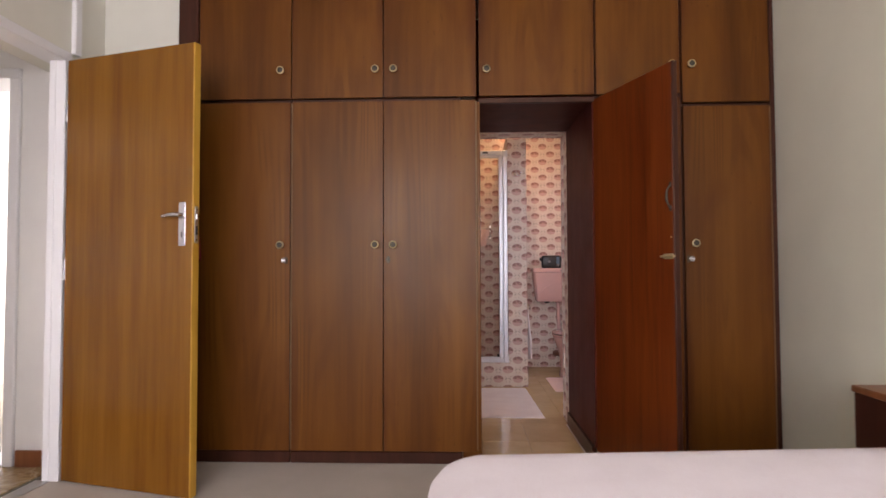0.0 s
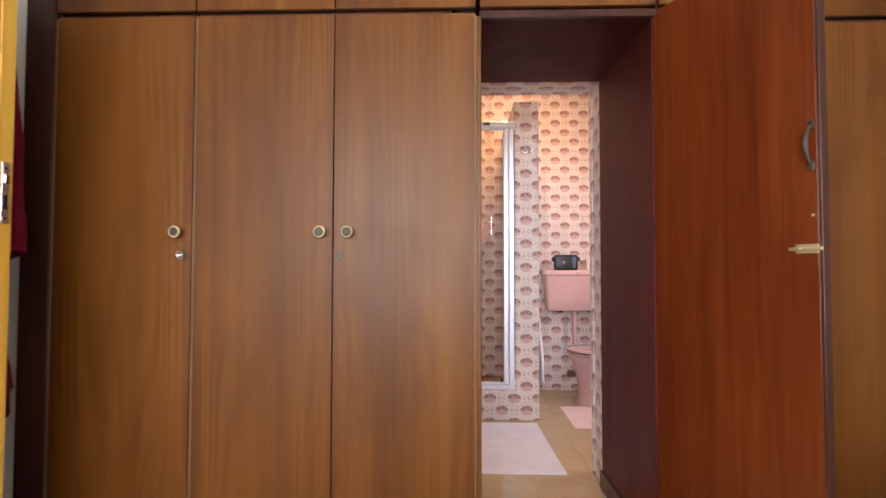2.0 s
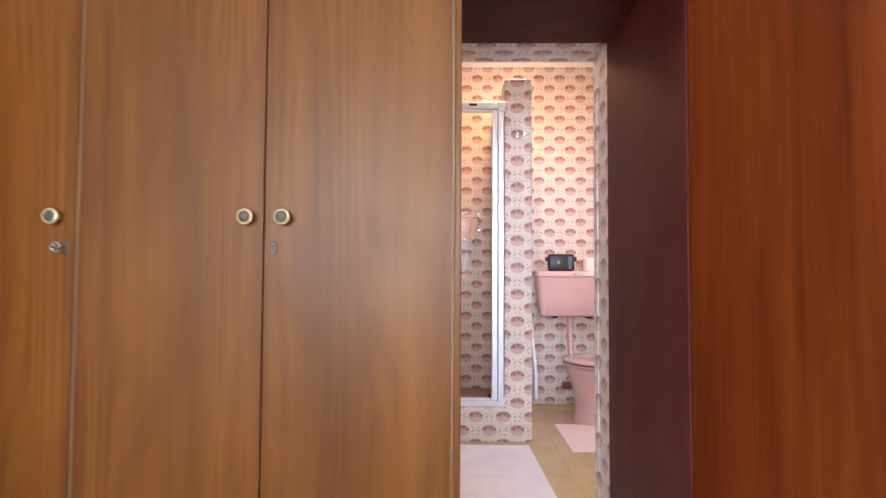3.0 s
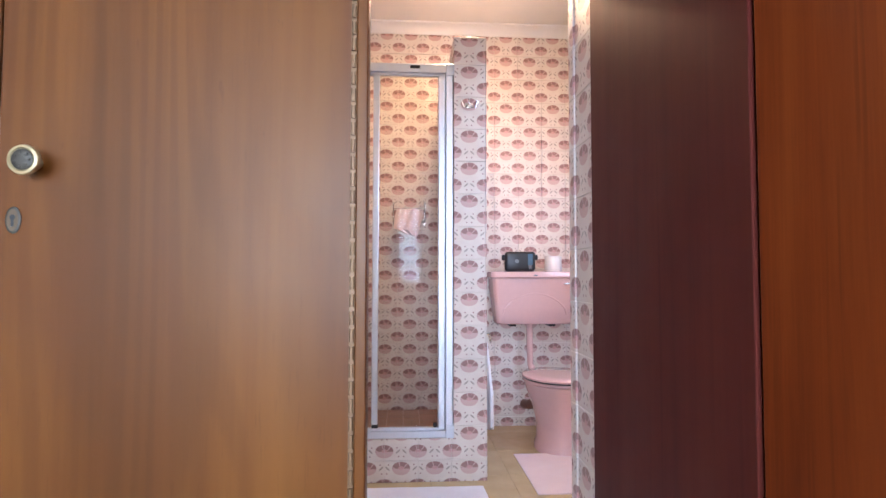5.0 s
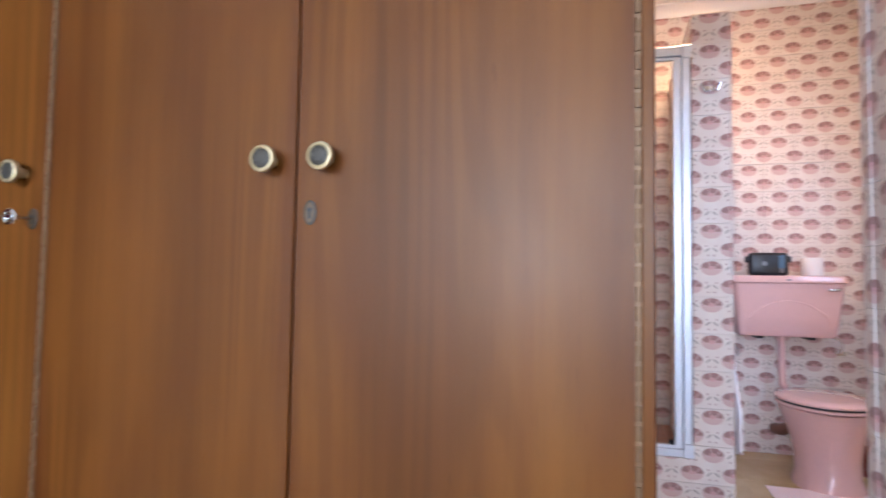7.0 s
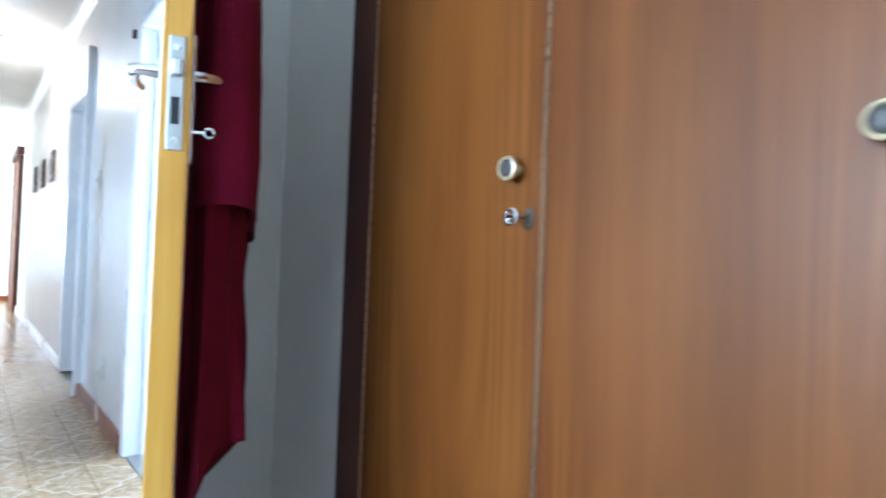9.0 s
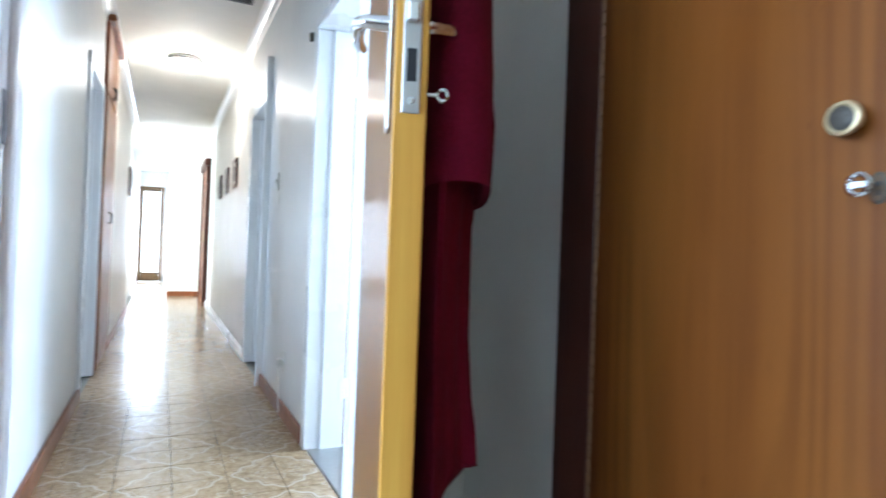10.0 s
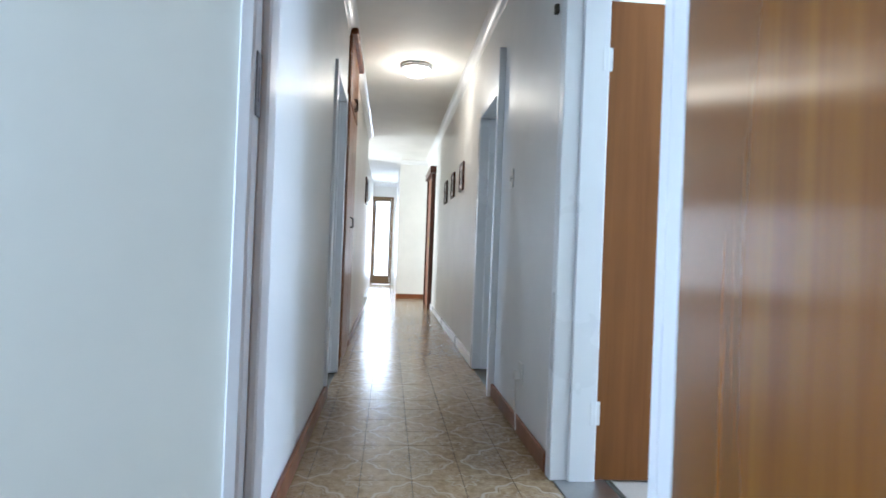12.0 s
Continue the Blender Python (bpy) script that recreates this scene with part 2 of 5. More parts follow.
def make_corridor_tile():
    """Glazed tiles whose curled medallions run over two by two tiles."""
    n = Nodes("ornate_beige_floor_tile")
    g = n.t.nodes.new("ShaderNodeNewGeometry").outputs["Position"]
    X, Y0, Z = n.sep(g)
    per = 2 * .2125
    x = n.math("SUBTRACT", n.math("FRACT", n.math("ADD", n.math("DIVIDE", n.math("ADD", X, 3.468), per), 40.5)), .5)
    y = n.math("SUBTRACT", n.math("FRACT", n.math("ADD", n.math("DIVIDE", n.math("SUBTRACT", Y0, 2.4025), per), 40.5)), .5)
    wob = n.math("MULTIPLY", n.math("SUBTRACT", n.noise(g, 14, 2), .5), .025)
    r = n.math("ADD", n.math("SQRT", n.math("ADD", n.math("MULTIPLY", x, x), n.math("MULTIPLY", y, y))), wob)
    a = n.math("ARCTAN2", y, x)
    lobes = n.math("ADD", n.math("MULTIPLY", n.math("COSINE", n.math("MULTIPLY", a, 4)), .045), n.math("MULTIPLY", n.math("COSINE", n.math("MULTIPLY", a, 12)), .022))
    edge = n.math("ADD", lobes, .385)

    def line(d, at, w):
        return n.math("SUBTRACT", 1.0, n.step(n.math("ABSOLUTE", n.math("SUBTRACT", d, at)), w * .5, w * 1.7))
    ring = line(r, edge, .014)
    ring = n.math("MAXIMUM", ring, n.math("MULTIPLY", line(r, n.math("SUBTRACT", edge, .045), .007), .5))
    cx, cy = n.math("SUBTRACT", n.math("ABSOLUTE", x), .5), n.math("SUBTRACT", n.math("ABSOLUTE", y), .5)
    rc = n.math("ADD", n.math("SQRT", n.math("ADD", n.math("MULTIPLY", cx, cx), n.math("MULTIPLY", cy, cy))), wob)
    ac = n.math("ARCTAN2", cy, cx)
    ring = n.math("MAXIMUM", ring, n.math("MULTIPLY", line(rc, n.math("MULTIPLY_ADD", n.math("COSINE", n.math("MULTIPLY", ac, 8)), .03, .13), .012), .7))
    curl = n.math("MULTIPLY", line(r, n.math("MULTIPLY_ADD", n.math("COSINE", n.math("MULTIPLY", a, 8)), .05, .17), .012), .45)
    ring = n.math("MAXIMUM", ring, curl)
    k = n.noise(g, 24, 5, .7)
    big = n.noise(g, 3, 3, .6)
    ground = n.ramp(n.math("ADD", n.math("MULTIPLY", k, .75), n.math("MULTIPLY", big, .25)), (.34, (.215, .132, .060)), (.5, (.335, .225, .115)), (.68, (.47, .345, .20)))
    inside = n.math("MULTIPLY", n.math("SUBTRACT", 1.0, n.step(r, .2, .36)), n.step(n.noise(g, 60, 3, .7), .5, .62))
    ground = n.mix(n.math("MULTIPLY", inside, .3), ground, (.50, .42, .33))
    c = n.mix(n.math("MULTIPLY", ring, .55), ground, (.60, .50, .37))
    n.bump(n.math("ADD", n.math("MULTIPLY", ring, .5), n.math("MULTIPLY", n.noise(g, 11, 2), 1.2)), .12, .004)
    return n.done(c, n.math("MULTIPLY_ADD", k, .12, .13), 0)


def make_carpet():
    n = Nodes("beige_loop_carpet")
    a = n.noise(n.coord(), 260, 3, .7)
    b = n.noise(n.coord(), 2.2, 4, .6)
    c = n.ramp(n.math("ADD", n.math("MULTIPLY", a, .6), n.math("MULTIPLY", b, .4)), (.35, (.36, .30, .235)), (.65, (.50, .43, .35)))
    n.bump(a, .6, .004)
    return n.done(c, .95, 0, Sheen_Weight=.2)


def make_floor_tile(name, lo, hi, rough=.2):
    n = Nodes(name)
    b = n.noise(n.coord((1, 1, 1), 9), 5, 5, .65)
    c = n.ramp(b, (.3, lo), (.7, hi))
    n.bump(n.noise(n.coord(), 40, 3), .05, .002)
    return n.done(c, n.math("MULTIPLY_ADD", b, .12, rough - .06))


def make_cloth(name, lo, hi, fuzz=180, rough=.95, sheen=.06):
    n = Nodes(name)
    a = n.noise(n.coord(), fuzz, 4, .7)
    b = n.noise(n.coord(), 7, 4, .6)
    c = n.ramp(n.math("ADD", n.math("MULTIPLY", a, .5), n.math("MULTIPLY", b, .5)), (.35, lo), (.65, hi))
    n.bump(n.math("ADD", a, n.math("MULTIPLY", b, .6)), .45, .004)
    return n.done(c, rough, 0, Sheen_Weight=sheen, Specular_IOR_Level=.2)


def make_glass():
    n = Nodes("clear_glass")
    mixer, tr, gl = (n.t.nodes.new("ShaderNode" + k) for k in ("MixShader", "BsdfTransparent", "BsdfGlossy"))
    fr = n.t.nodes.new("ShaderNodeFresnel")
    fr.inputs[0].default_value = 1.14
    gl.inputs["Roughness"].default_value = .02
    tr.inputs[0].default_value = (.975, .985, .98, 1)
    n.t.links.new(fr.outputs[0], mixer.inputs[0])
    n.t.links.new(tr.outputs[0], mixer.inputs[1])
    n.t.links.new(gl.outputs[0], mixer.inputs[2])
    n.t.links.new(mixer.outputs[0], n.t.nodes["Material Output"].inputs[0])
    return n.mat


def make_glow(name, color, strength):
    n = Nodes(name)
    return n.done(color, .4, 0, Emission_Color=(*color, 1), Emission_Strength=strength)


BATH_TILE, FLOOR_TILE, CARPET, GLASS = make_bath_tile(), make_corridor_tile(), make_carpet(), make_glass()
CREAM_TILE = make_floor_tile("cream_floor_tile", (.50, .37, .18), (.60, .46, .25), .16)
SHOWER_TILE = make_floor_tile("brown_shower_mosaic", (.30, .17, .12), (.42, .26, .19), .35)
WHITE_TOWEL = make_cloth("white_terry", (.74, .70, .72), (.86, .83, .84))
PINK_TOWEL = make_cloth("pale_pink_terry", (.78, .60, .58), (.86, .70, .68))
BEDSPREAD = make_cloth("white_bedspread", (.72, .65, .67), (.80, .74, .765), 240)
MAROON = make_cloth("maroon_terry", (.088, .0012, .010), (.150, .0025, .019), 150, sheen=0)
GLOW_WARM = make_glow("lit_opal_glass", (1, .90, .74), 9)
GLOW_DIM = make_glow("lit_bathroom_glass", (1, .82, .58), 3)
GRASS = make_cloth("lawn", (.05, .08, .025), (.10, .13, .045), 20)

# ---------------------------------------------------------------- building helpers
BOX_F = [(0, 3, 2, 1), (4, 5, 6, 7), (0, 1, 5, 4), (1, 2, 6, 5), (2, 3, 7, 6), (3, 0, 4, 7)]


def box(bm, x0, x1, y0, y1, z0, z1, bevel=0.0, seg=1):
    v = [bm.verts.new(p) for p in ((x0, y0, z0), (x1, y0, z0), (x1, y1, z0), (x0, y1, z0), (x0, y0, z1), (x1, y0, z1), (x1, y1, z1), (x0, y1, z1))]
    fs = [bm.faces.new([v[i] for i in f]) for f in BOX_F]
    if bevel:
        es = list({e for f in fs for e in f.edges})
        bmesh.ops.bevel(bm, geom=es, offset=bevel, segments=seg, affect="EDGES", profile=.5)
    return bm


def boxes(*dims, bevel=0.0):
    bm = bmesh.new()
    for d in dims:
        box(bm, *d, bevel=bevel)
    return bm


def lathe(bm, prof, axis="Z", at=(0, 0, 0), seg=24):
    """Turns a profile of (radius, height) about an axis."""
    rings = []
    for r, h in prof:
        ring = []
        for i in range(seg):
            a = 2 * math.pi * i / seg
            c, s = r * math.cos(a), r * math.sin(a)
            p = {"Z": (c, s, h), "Y": (s, h, c), "X": (h, c, s)}[axis]
            ring.append(bm.verts.new((p[0] + at[0], p[1] + at[1], p[2] + at[2])))
        rings.append(ring)
    for a, b in zip(rings, rings[1:]):
        for i in range(seg):
            j = (i + 1) % seg
            bm.faces.new((a[i], a[j], b[j], b[i]))
    for ring in (rings[0], rings[-1]):
        if len(ring) > 2:
            bm.faces.new(ring)
    return bm


def tube(bm, pts, r, seg=8, cap=True):
    pts = [Vector(p) for p in pts]
    rings = []
    up = Vector((.31, .17, .93))
    for i, p in enumerate(pts):
        d = (pts[min(i + 1, len(pts) - 1)] - pts[max(i - 1, 0)]).normalized()
        a = d.cross(up).normalized()
        b = d.cross(a)
        rr = r[i] if isinstance(r, (list, tuple)) else r
        rings.append([bm.verts.new(p + rr * (math.cos(2 * math.pi * k / seg) * a + math.sin(2 * math.pi * k / seg) * b)) for k in range(seg)])
    for a, b in zip(rings, rings[1:]):
        for k in range(seg):
            bm.faces.new((a[k], a[(k + 1) % seg], b[(k + 1) % seg], b[k]))
    if cap:
        bm.faces.new(rings[0])
        bm.faces.new(rings[-1])
    return bm


def loft(bm, rings, cap=True):
    vs = [[bm.verts.new(p) for p in r] for r in rings]
    n = len(vs[0])
    for a, b in zip(vs, vs[1:]):
        for k in range(n):
            bm.faces.new((a[k], a[(k + 1) % n], b[(k + 1) % n], b[k]))
    if cap:
        bm.faces.new(vs[0])
        bm.faces.new(vs[-1])
    return bm


def finish(name, bm, mat, smooth=False):
    bmesh.ops.recalc_face_normals(bm, faces=bm.faces)
    me = bpy.data.meshes.new(name)
    bm.to_mesh(me)
    bm.free()
    me.materials.append(mat)
    if smooth:
        for p in me.polygons:
            p.use_smooth = True
        me.set_sharp_from_angle(angle=radians(40))
    return me


def part(name, bm, mat, parent, label="", smooth=False, m=None):
    ob = new(name, finish(name, bm, mat, smooth))
    ob.parent = parent
    if m is not None:
        ob.matrix_basis = m
    return tagged(ob, label)


def thing(name, label, category, m=None, group="", kind=""):
    ob = new(name)
    ob.empty_display_size = .1
    if m is not None:
        ob.matrix_basis = m
    return tagged(ob, label, category, group, kind)


def solid(name, bm, mat, label, category, m=None, group="", kind="", smooth=False):
    ob = new(name, finish(name, bm, mat, smooth))
    if m is not None:
        ob.matrix_basis = m
    return tagged(ob, label, category, group, kind)


def structure(name, bm, mat, label, category, smooth=False):
    return solid(name, bm, mat, label, category, kind="structure", smooth=smooth)


def wall_x(x0, x1, y0, y1, z1, holes):
    """Boxes of a wall between x0 and x1 that runs along y, with holes (y0, y1, z0, z1)."""
    out, y = [], y0
    for a, b, lo, hi in sorted(holes):
        out.append((x0, x1, y, a, 0, z1))
        if lo > 0:
            out.append((x0, x1, a, b, 0, lo))
        out.append((x0, x1, a, b, hi, z1))
        y = b
    out.append((x0, x1, y, y1, 0, z1))
    return [o for o in out if o[3] - o[2] > 1e-4 and o[5] - o[4] > 1e-4]


def wall_y(y0, y1, x0, x1, z1, holes):
    return [(c, d, a, b, e, f) for a, b, c, d, e, f in wall_x(y0, y1, x0, x1, z1, holes)]


# ---------------------------------------------------------------- structure
H = 2.72
structure("ground", boxes((-60, 60, -60, 60, -.40, -.25)), GRASS, "mown green lawn around the house", "ground")
structure("floor_bedroom", boxes((-1.90, 1.80, -2.5, 3.88, -.12, 0)), CARPET, "beige carpet floor of the bedroom", "floor")
structure("floor_base_bathroom", boxes((-.60, 1.80, 3.88, 6.2, -.12, -.012)), GROUT, "grouted bed under the bathroom tiles", "floor")
corridor_floor = structure("floor_corridor", boxes((-16.6, -1.90, 1.70, 3.25, -.12, -.006)), FLOOR_GROUT, "glossy patterned beige tile floor of the corridor", "floor")
structure("floor_side_rooms", boxes((-7.5, -2.0, 3.25, 6.6, -.12, 0), (-7.0, -2.2, -2.2, 1.70, -.12, 0), (-14.0, -8.5, -1.8, 1.70, -.12, 0)), CARPET, "plain carpet floor of the side rooms", "floor")
structure("wall_west", boxes(*wall_x(-1.97, -1.87, -2.6, 4.10, H, [(2.010, 2.835, 0, 2.08)]), *wall_x(-2.09, -1.97, -2.6, 4.10, H, [(1.965, 3.0, 0, 2.08)])), WALL, "warm white plastered wall with a doorway", "wall")
structure("wall_north", boxes(*wall_y(3.88, 4.10, -1.87, 1.75, H, [(.06, .812, 0, 1.955)])), WALL, "white wall behind the wardrobe, open to the bathroom", "wall")
structure("wall_alcove", boxes((-1.868, -1.44, 3.11, 3.878, 0, H)), WALL, "white wall beside the wardrobe, behind the open door", "wall")
structure("wall_east", boxes(*wall_x(1.75, 1.97, -2.6, 6.30, H, [(-1.95, -.45, .9, 2.2), (4.35, 5.15, 1.2, 2.0)])), WALL_GREY, "grey-white plastered side wall", "wall")
structure("wall_south", boxes(*wall_y(-2.62, -2.40, -1.87, 1.75, H, [(-1.45, .55, .9, 2.2)])), WALL, "white wall with the bedroom window", "wall")
structure("ceiling_bedroom", boxes((-2.09, 1.97, -2.6, 4.10, H, H + .15)), CEIL, "plain white ceiling", "ceiling")
structure("ceiling_bathroom", boxes((-.77, 1.97, 4.10, 6.30, 2.72, 2.87)), CEIL, "white bathroom ceiling", "ceiling")
structure("wall_bathroom_west", boxes((-.77, -.55, 4.10, 6.30, 0, 2.72)), GROUT, "wall beside the shower", "wall")
bath_back = structure("wall_bathroom_north", boxes((-.55, 1.75, 6.112, 6.30, 0, 2.72)), GROUT, "tiled wall behind the toilet", "wall")
divider = structure("wall_shower_divider", boxes((.507, .660, 5.092, 6.112, 0, 2.20)), GROUT, "tiled half-height wall between shower and toilet", "wall")
kerb = structure("shower_kerb", boxes((-.55, .506, 5.092, 5.16, 0, .208)), GROUT, "tiled kerb of the shower", "kerb")

# corridor walls
structure("wall_corridor_south", boxes(*wall_y(1.70, 1.90, -10.0, -2.09, H, [(-5.30, -4.56, 0, 2.06), (-6.5, -5.5, 0, 2.70)]),
                                       (-16.5, -12.4, 1.60, 1.80, 0, H)), CORRIDOR_WALL, "glossy cream corridor wall", "wall")
structure("wall_corridor_north", boxes(*wall_y(3.00, 3.20, -12.3, -2.09, H, [(-3.312, -2.29, 0, 2.06), (-5.56, -4.82, 0, 2.06), (-11.3, -10.45, 0, 2.25)])),
          CORRIDOR_WALL, "glossy cream corridor wall with doorways", "wall")
structure("wall_corridor_end", boxes((-12.5, -12.3, 2.44, 3.20, 0, H), (-16.5, -12.5, 2.44, 2.64, 0, H)), CORRIDOR_WALL, "cream wall at the corridor's end", "wall")
structure("wall_far", boxes((-16.7, -16.5, 1.60, 1.80, 0, H), (-16.7, -16.5, 2.36, 2.64, 0, H), (-16.7, -16.5, 1.80, 2.36, 2.36, H)), CORRIDOR_WALL, "far wall around the glass door", "wall")
structure("ceiling_corridor", boxes((-16.7, -2.09, 1.60, 3.22, H, H + .15)), CEIL, "white corridor ceiling", "ceiling")
structure("wall_side_rooms", boxes((-4.15, -4.05, 3.20, 6.5, 0, H), (-2.19, -2.09, 4.10, 6.5, 0, H), (-7.6, -7.5, 3.20, 6.5, 0, H),
                                   *wall_y(6.5, 6.6, -7.6, -2.09, H, [(-6.0, -4.8, .9, 2.1), (-4.0, -2.5, .9, 2.1)]),
                                   (-7.1, -7.0, -2.1, 1.70, 0, H), (-2.4, -2.3, -2.1, 1.70, 0, H), *wall_y(-2.2, -2.1, -7.1, -2.3, H, [(-5.6, -4.0, .9, 2.2)]),
                                   (-14.1, -14.0, -1.7, 1.70, 0, H), (-8.5, -8.4, -1.7, 1.70, 0, H), *wall_y(-1.8, -1.7, -14.1, -8.4, H, [(-12.5, -9.9, .4, 2.4)]),
                                   (-12.3, -7.6, 4.5, 4.6, 0, H)), WALL, "plain white walls of the side rooms", "wall")
structure("ceiling_side_rooms", boxes((-7.6, -2.09, 3.22, 6.6, H, H + .15), (-7.1, -2.3, -2.2, 1.60, H, H + .15), (-14.1, -8.4, -1.8, 1.60, H, H + .15), (-12.3, -7.6, 3.22, 4.6, H, H + .15)),
          CEIL, "plain white ceilings of the side rooms", "ceiling")
structure("floor_dark_room", boxes((-12.3, -7.6, 3.25, 4.5, -.12, 0)), CARPET, "carpet behind the sliding door", "floor")


def cove(length, r=.09):
    """A concave cornice along x, with its back in the plane y = 0 and its top in z = 0."""
    prof = [(0, 0), (-r, 0), (-r, -.012)]
    prof += [(-r + r * .88 * math.sin(a), -.012 - r * .88 * (1 - math.cos(a))) for a in [i * math.pi / 16 for i in range(1, 9)]]
    prof += [(0, -r - .01)]
    return loft(bmesh.new(), [[(x, y, z) for y, z in prof] for x in (0, length)])


structure("cornice_bathroom", cove(2.30, .065), TRIM, "white cove cornice", "cornice", True).matrix_basis = pose(-.55, 6.112, 2.718)
structure("cornice_corridor_north", cove(10.2, .07), TRIM, "white cove cornice", "cornice", True).matrix_basis = pose(-12.3, 3.0, H - .002)
structure("cornice_corridor_south", cove(7.91, .07), TRIM, "white cove cornice", "cornice", True).matrix_basis = pose(-2.09, 1.90, H - .002, 0, 0, 180)
structure("cornice_corridor_end", cove(.56, .07), TRIM, "white cove cornice", "cornice", True).matrix_basis = pose(-12.3, 2.44, H - .002, 0, 0, 90)
structure("cornice_corridor_far", cove(.84, .07), TRIM, "white cove cornice", "cornice", True).matrix_basis = pose(-16.5, 1.60, H - .002, 0, 0, 90)


def skirting(name, x0, x1, y0, y1, h=.085, mat=SKIRT_WOOD, label="brown wooden skirting board"):
    return structure(name, boxes((x0, x1, y0, y1, 0, h), bevel=.004), mat, label, "baseboard")


skirting("baseboard_1", -4.558, -2.15, 1.902, 1.922)
skirting("baseboard_2", -4.76, -3.335, 2.978, 2.998)
skirting("baseboard_3", -10.40, -5.64, 2.978, 2.998, .085, TRIM, "white painted skirting board")
skirting("baseboard_4", -12.298, -12.28, 2.44, 2.998)
skirting("baseboard_5", 1.728, 1.748, -2.39, 3.08, .075, FRAME_WOOD, "dark wooden skirting board")
skirting("baseboard_6", -9.98, -6.56, 1.902, 1.92, .07)
skirting("baseboard_8", -2.23, -2.092, 2.978, 2.998)
skirting("baseboard_7", -1.868, -1.85, 2.90, 3.105, .075, FRAME_WOOD, "dark wooden skirting board")


def frame_y(name, x, y0, y1, z1, w=.06, d=.26, lip=.012, label="white gloss steel door frame", mat=TRIM):
    """A door frame in a wall along y: two jambs and a head, with a rebate lip."""
    f = thing(name, label, "door frame", pose(x, 0, 0), kind="structure")
    part("jamb", boxes((-d / 2, d / 2, y0 - w, y0, 0, z1), (-d / 2, d / 2 - .045, y0 - .002, y0 + lip, 0, z1), bevel=.004), mat, f)
    part("jamb", boxes((-d / 2, d / 2, y1, y1 + w, 0, z1), (-d / 2, d / 2 - .045, y1 - lip, y1 + .002, 0, z1), bevel=.004), mat, f)
    part("head", boxes((-d / 2, d / 2, y0 - w, y1 + w, z1 + .001, z1 + w), bevel=.004), mat, f)
    return f


def frame_x(name, y, x0, x1, z1, w=.07, d=.24, lip=.014, label="white gloss steel door frame", mat=TRIM):
    f = thing(name, label, "door frame", pose(0, y, 0), kind="structure")
    part("jamb", boxes((x0 - w, x0 + .002, -d / 2, d / 2, 0, z1), (x0, x0 + lip, -d / 2 + .075, d / 2 - .05, 0, z1), (x0 - w - .012, x0 - w + .001, -d / 2, -d / 2 + .03, 0, z1), bevel=.005), mat, f)
    part("jamb", boxes((x1 - .002, x1 + w, -d / 2, d / 2, 0, z1), (x1 - lip, x1, -d / 2 + .075, d / 2 - .05, 0, z1), bevel=.005), mat, f)
    part("head", boxes((x0 - w, x1 + w, -d / 2, d / 2, z1 + .001, z1 + w), bevel=.005), mat, f)
    return f


bed_frame = thing("door_frame_bedroom", "white gloss steel door frame", "door frame", pose(-1.915, 0, 0), kind="structure")
part("jamb", boxes((-.06, .06, 2.012, 2.038, 0, 2.068), (-.06, .012, 2.036, 2.054, 0, 2.068), bevel=.004), TRIM, bed_frame)
part("jamb", boxes((-.020, .06, 2.785, 2.835, 0, 2.068), (-.020, .012, 2.781, 2.787, 0, 2.068), bevel=.002), TRIM, bed_frame)
part("head", boxes((-.06, .06, 2.012, 2.835, 2.069, 2.118), bevel=.004), TRIM, bed_frame)
part("strike_plate", boxes((.014, .046, 2.0365, 2.041, 1.165, 1.275), (.022, .038, 2.039, 2.043, 1.19, 1.25), bevel=.002), GREY_PLASTIC, bed_frame, "steel strike plate")
frame_x("door_frame_side_room", 3.10, -3.252, -2.30, 2.05, .055, lip=.022)
frame_x("door_frame_second_room", 3.10, -5.55, -4.83, 2.05, label="shaded white steel door frame")
frame_x("door_frame_left_room", 1.80, -5.29, -4.57, 2.05)
structure("threshold_strip", boxes((-1.97, -1.90, 1.99, 2.79, -.004, .006), bevel=.002), STEEL, "thin metal strip between carpet and tiles", "threshold")
structure("threshold_bathroom", boxes((.124, .778, 3.095, 3.135, -.004, .005), bevel=.002), TRIM, "whitish strip at the edge of the carpet", "threshold")
structure("threshold_side_room", boxes((-3.252, -2.30, 3.0, 3.22, -.004, .004), bevel=.002), STEEL, "grey threshold strip", "threshold")
structure("conduit", boxes((-1.87, -1.845, 2.84, 2.89, 2.12, H), bevel=.004), TRIM, "white trunking above the door", "trunking")
structure("conduit_corridor", boxes((-4.675, -4.65, 2.955, 3.0, 0, 2.32), bevel=.004), CORRIDOR_WALL, "cream wall edge strip", "trunking")


def window(name, m, w, h):
    """A steel window in the plane y = 0 of its pose, standing on its sill."""
    f = thing(name, "white framed window with clear panes", "window", m, kind="structure")
    part("window_frame", boxes((-w / 2, w / 2, -.02, .02, 0, .05), (-w / 2, w / 2, -.02, .02, h - .05, h), (-w / 2, -w / 2 + .05, -.02, .02, .05, h - .05), (w / 2 - .05, w / 2, -.02, .02, .05, h - .05),
                                (-.02, .02, -.02, .02, .05, h - .05), bevel=.004), TRIM, f)
    for s in (-1, 1):
        g = part("pane", boxes((min(s * .02, s * (w / 2 - .05)), max(s * .02, s * (w / 2 - .05)), -.003, .003, .05, h - .05)), GLASS, f)
        g.visible_shadow = False
    return f


